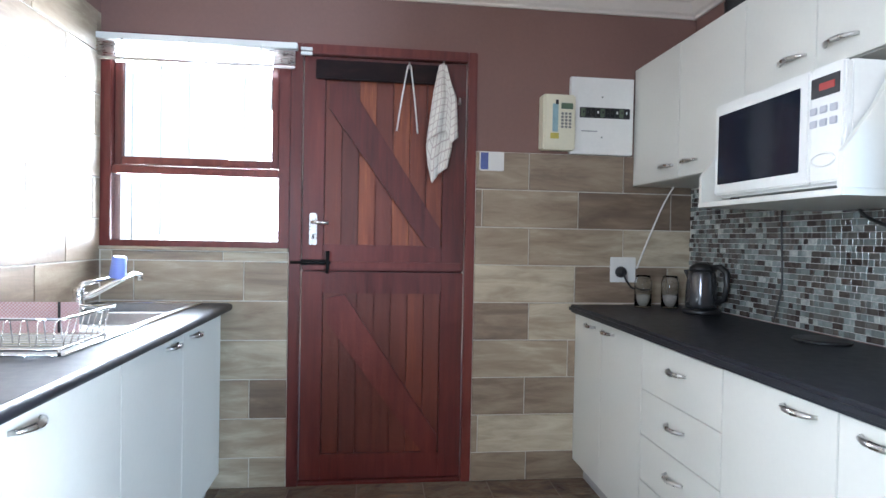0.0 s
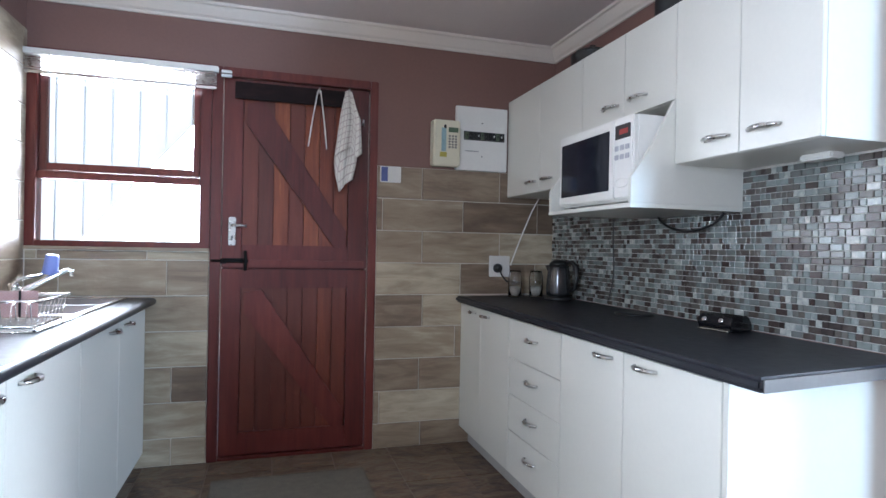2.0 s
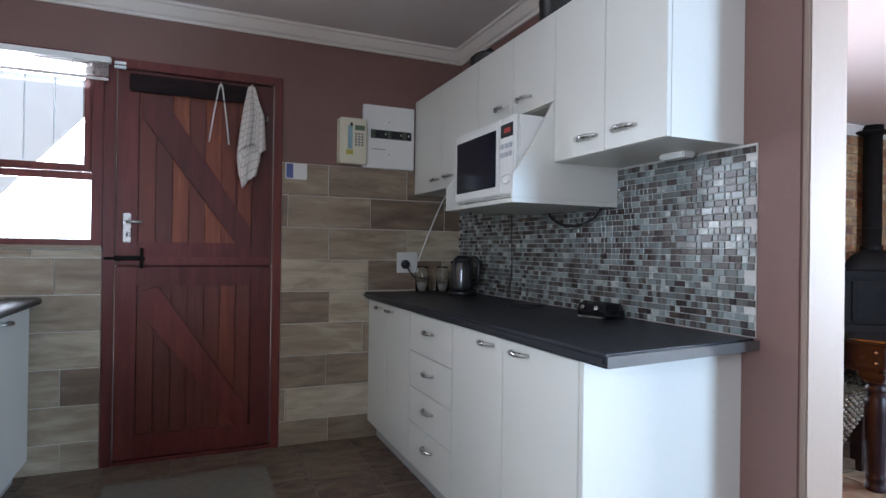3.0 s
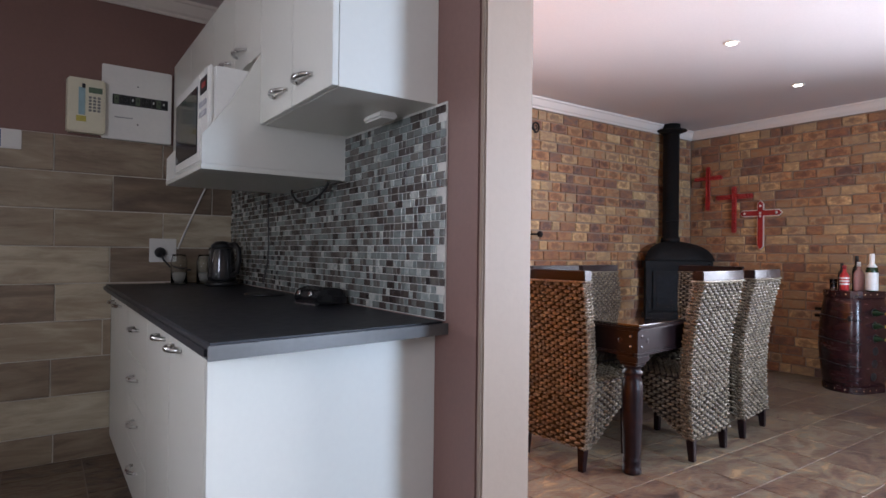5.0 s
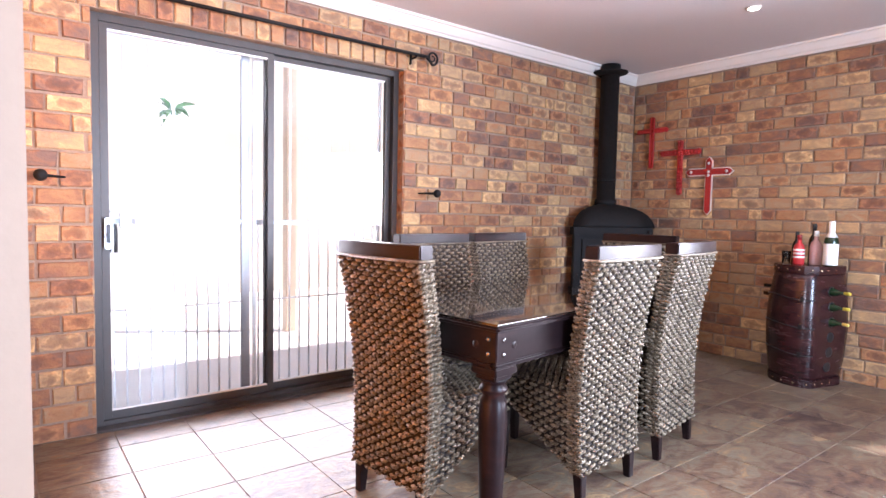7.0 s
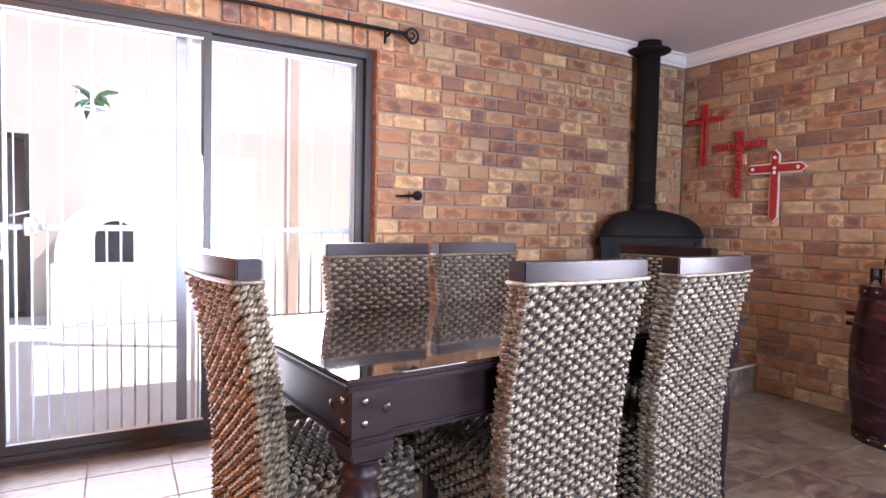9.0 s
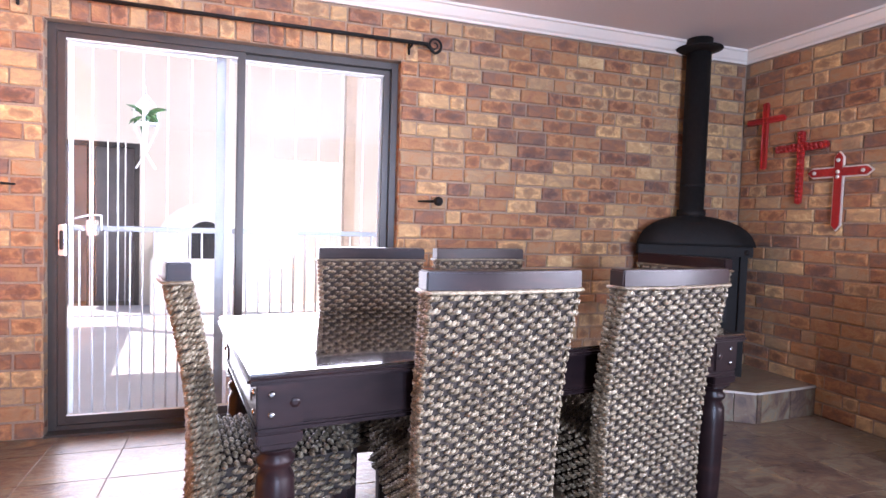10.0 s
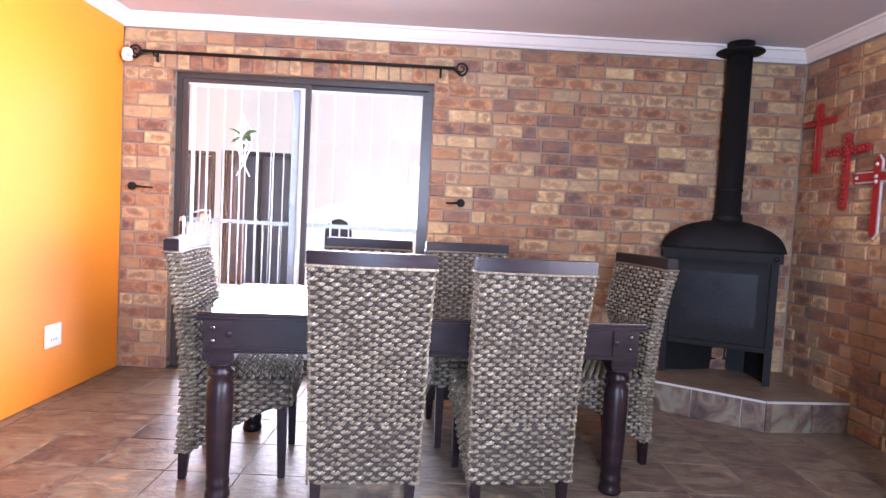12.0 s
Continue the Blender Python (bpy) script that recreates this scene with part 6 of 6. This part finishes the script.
for k in range(26):
    z = 0.9285 + (k + 0.5) * ROW
    y = 0.896 + rnd.uniform(-0.012, 0)
    while y < KY - 0.04:
        w = rnd.choice((0.0215, 0.0215, 0.0455))
        if y > 0.888:
            chips.append((y, (rnd.choice(shapes[w]), pose(KX1 - 0.0045, y + w / 2 + 0.001, z, 0, 0, -90))))
        y += w + 0.0024
chips.sort(key=lambda c: c[0])
lay("chip", [c[1] for c in chips], bed, "chip_rest", "small glass and stone mosaic chips")

# slate-look floor tiles
FT = 0.3345
floor = ob_of["floor"]
tiles = []
for i in range(-10, 14):
    for j in range(-19, 4):
        x, y = 2.575 + (i + 0.5) * FT, 2.965 + (j + 0.5) * FT
        x0, x1, y0, y1 = x - FT / 2, x + FT / 2, y - FT / 2, y + FT / 2
        y1 = min(y1, DY + 0.07)
        if y0 > DY - 0.03 or x0 > DX1 or y1 < BY:
            continue
        tiles.append((-min(y, 3), (x, y0, y1)))
tiles.sort(key=lambda t: t[0])
ft_cache = {}


def floor_chip(w, h):
    key = (round(w, 3), round(h, 3))
    if key not in ft_cache:
        ft_cache[key] = chip("tile", w, h, 0.0085, rnd, SLATE, 0.0008)
    return ft_cache[key]


lay("tile", [(floor_chip(FT - 0.005, y1 - y0 - 0.005), pose(x, (y0 + y1) / 2, -0.0085, -90, 0, 0)) for _, (x, y0, y1) in tiles], floor, "tile_rest", "more slate-look floor tiles")

# face bricks
bl, blinks = BRICK.node_tree.nodes, BRICK.node_tree.links
BH, BW, JT = 0.0880, 0.2060, 0.012
bricks = [chip("brick", BW - JT, BH - JT, 0.016, rnd, BRICK, 0.0055, 0.03, 0.0036, True) for _ in range(8)]
halves = [chip("brick", BW / 2 - JT, BH - JT, 0.016, rnd, BRICK, 0.0055, 0.03, 0.0036, True) for _ in range(5)]
stand = [chip("brick", 0.086 - 0.010, 0.108, 0.016, rnd, BRICK, 0.0055, 0.03, 0.0036, True) for _ in range(5)]


def brick_rows(lo, hi, z_top, hole=None):
    """(centre, z, mesh) of each brick of a stretcher bond, cut at the ends and round a hole (lo, hi, top)."""
    out = []
    k = 0
    z = BH / 2 + 0.002
    while z + BH / 2 < z_top + 0.06:
        spans = [(lo, hi)]
        if hole and z - BH / 2 < hole[2]:
            spans = [(lo, hole[0]), (hole[1], hi)]
        for a, b in spans:
            u = a - (BW / 2 if k % 2 else 0)
            while u < b - 0.02:
                v = u + rnd.choice((BW, BW, BW, BW * 1.04, BW * 0.96, BW * 0.72, BW * 0.5))
                s, e = max(u, a), min(v, b)
                if e - s > BW * 0.64:
                    out.append(((s + e) / 2, z, rnd.choice(bricks), (e - s) / BW))
                elif e - s > 0.03:
                    out.append(((s + e) / 2, z, rnd.choice(halves), (e - s) / (BW / 2)))
                u = v
        k += 1
        z += BH
    return out


north, east = ob_of["wall_north_dining"], ob_of["wall_east"]
rows = []
for u, z, me, k in brick_rows(DX0, DX1, 2.40, (2.84, 4.66, 2.10)):
    if 2.11 < z < 2.29 and 2.80 < u < 4.70 and z < 2.23:
        continue
    rows.append((u, (me, pose(u, DY + 0.0165, z) @ Matrix.Diagonal((k, 1, 1, 1)))))
rows.sort(key=lambda r: r[0])
head = [(rnd.choice(stand), pose(2.70 + 0.043 + i * 0.086, DY + 0.0150, 2.112 + 0.056)) for i in range(24)]
reveal = []
for k in range(24):
    z = BH / 2 + 0.002 + k * BH
    for x, r in ((2.8405, 90), (4.6595, -90)):
        reveal.append((rnd.choice(halves), pose(x - (0.0165 if r == 90 else -0.0165), DY + 0.040, z, 0, 0, r) @ Matrix.Diagonal((0.74, 1, 1, 1))))
lay("brick", head + reveal + [r[1] for r in rows], north, "brick_rest", "more clinker face bricks")
rows = [(-u, (me, pose(DX1 + 0.0165, u, z, 0, 0, -90) @ Matrix.Diagonal((k, 1, 1, 1)))) for u, z, me, k in brick_rows(BY, DY, 2.40)]
rows.sort(key=lambda r: r[0])
lay("brick", [r[1] for r in rows if not (-2.26 < r[1][1].translation.y < 0.26 and 0.76 < r[1][1].translation.z < 2.14)], east, "brick_rest", "more clinker face bricks")

# the kiln's flash marks on the bricks: a paler ring round a dark heart
uvn = bl.new("ShaderNodeTexCoord")
off = bl.new("ShaderNodeVectorMath")
off.operation = "SUBTRACT"
off.inputs[1].default_value = (0.5, 0.5, 0)
blinks.new(uvn.outputs["UV"], off.inputs[0])
sc = bl.new("ShaderNodeVectorMath")
sc.operation = "MULTIPLY"
sc.inputs[1].default_value = (2.0, 1.9, 0)
blinks.new(off.outputs[0], sc.inputs[0])
wob = bl.new("ShaderNodeTexNoise")
wob.inputs["Scale"].default_value, wob.inputs["Detail"].default_value = 24, 5
gp = bl.new("ShaderNodeNewGeometry")
blinks.new(gp.outputs["Position"], wob.inputs["Vector"])
ln_ = bl.new("ShaderNodeVectorMath")
ln_.operation = "LENGTH"
blinks.new(sc.outputs[0], ln_.inputs[0])
sm_ = bl.new("ShaderNodeMath")
sm_.operation = "MULTIPLY_ADD"
sm_.inputs[1].default_value = 2.1
blinks.new(wob.outputs["Fac"], sm_.inputs[0])
blinks.new(ln_.outputs["Value"], sm_.inputs[2])
rp = bl.new("ShaderNodeValToRGB")
e = rp.color_ramp.elements
e[0].position, e[0].color = 0.52, (0.62, 0.56, 0.57, 1)
e[1].position, e[1].color = 1.0, (1.02, 1.0, 0.98, 1)
k1 = e.new(0.74)
k1.color = (0.80, 0.74, 0.74, 1)
k2 = e.new(0.90)
k2.color = (1.36, 1.32, 1.24, 1)
half_ = bl.new("ShaderNodeMath")
half_.operation = "MULTIPLY"
half_.inputs[1].default_value = 0.46
blinks.new(sm_.outputs[0], half_.inputs[0])
blinks.new(half_.outputs[0], rp.inputs["Fac"])
info = bl.new("ShaderNodeObjectInfo")
isl = bl.new("ShaderNodeMath")
isl.operation = "ADD"
blinks.new(info.outputs["Random"], isl.inputs[0])
blinks.new(gp.outputs["Random Per Island"], isl.inputs[1])
fr_ = bl.new("ShaderNodeMath")
fr_.operation = "MULTIPLY"
fr_.inputs[1].default_value = 7.31
blinks.new(isl.outputs[0], fr_.inputs[0])
fr2 = bl.new("ShaderNodeMath")
fr2.operation = "FRACT"
blinks.new(fr_.outputs[0], fr2.inputs[0])
sel = bl.new("ShaderNodeMapRange")
sel.inputs["From Min"].default_value, sel.inputs["From Max"].default_value = 0.25, 0.7
blinks.new(fr2.outputs[0], sel.inputs["Value"])
mm_ = bl.new("ShaderNodeMix")
mm_.data_type, mm_.blend_type = "RGBA", "MULTIPLY"
blinks.new(sel.outputs[0], mm_.inputs["Factor"])
was = [k for k in blinks if k.to_socket.name == "Base Color"][0].from_socket
blinks.new(was, mm_.inputs[6])
blinks.new(rp.outputs["Color"], mm_.inputs[7])
blinks.new(mm_.outputs[2], bl["Principled BSDF"].inputs["Base Color"])
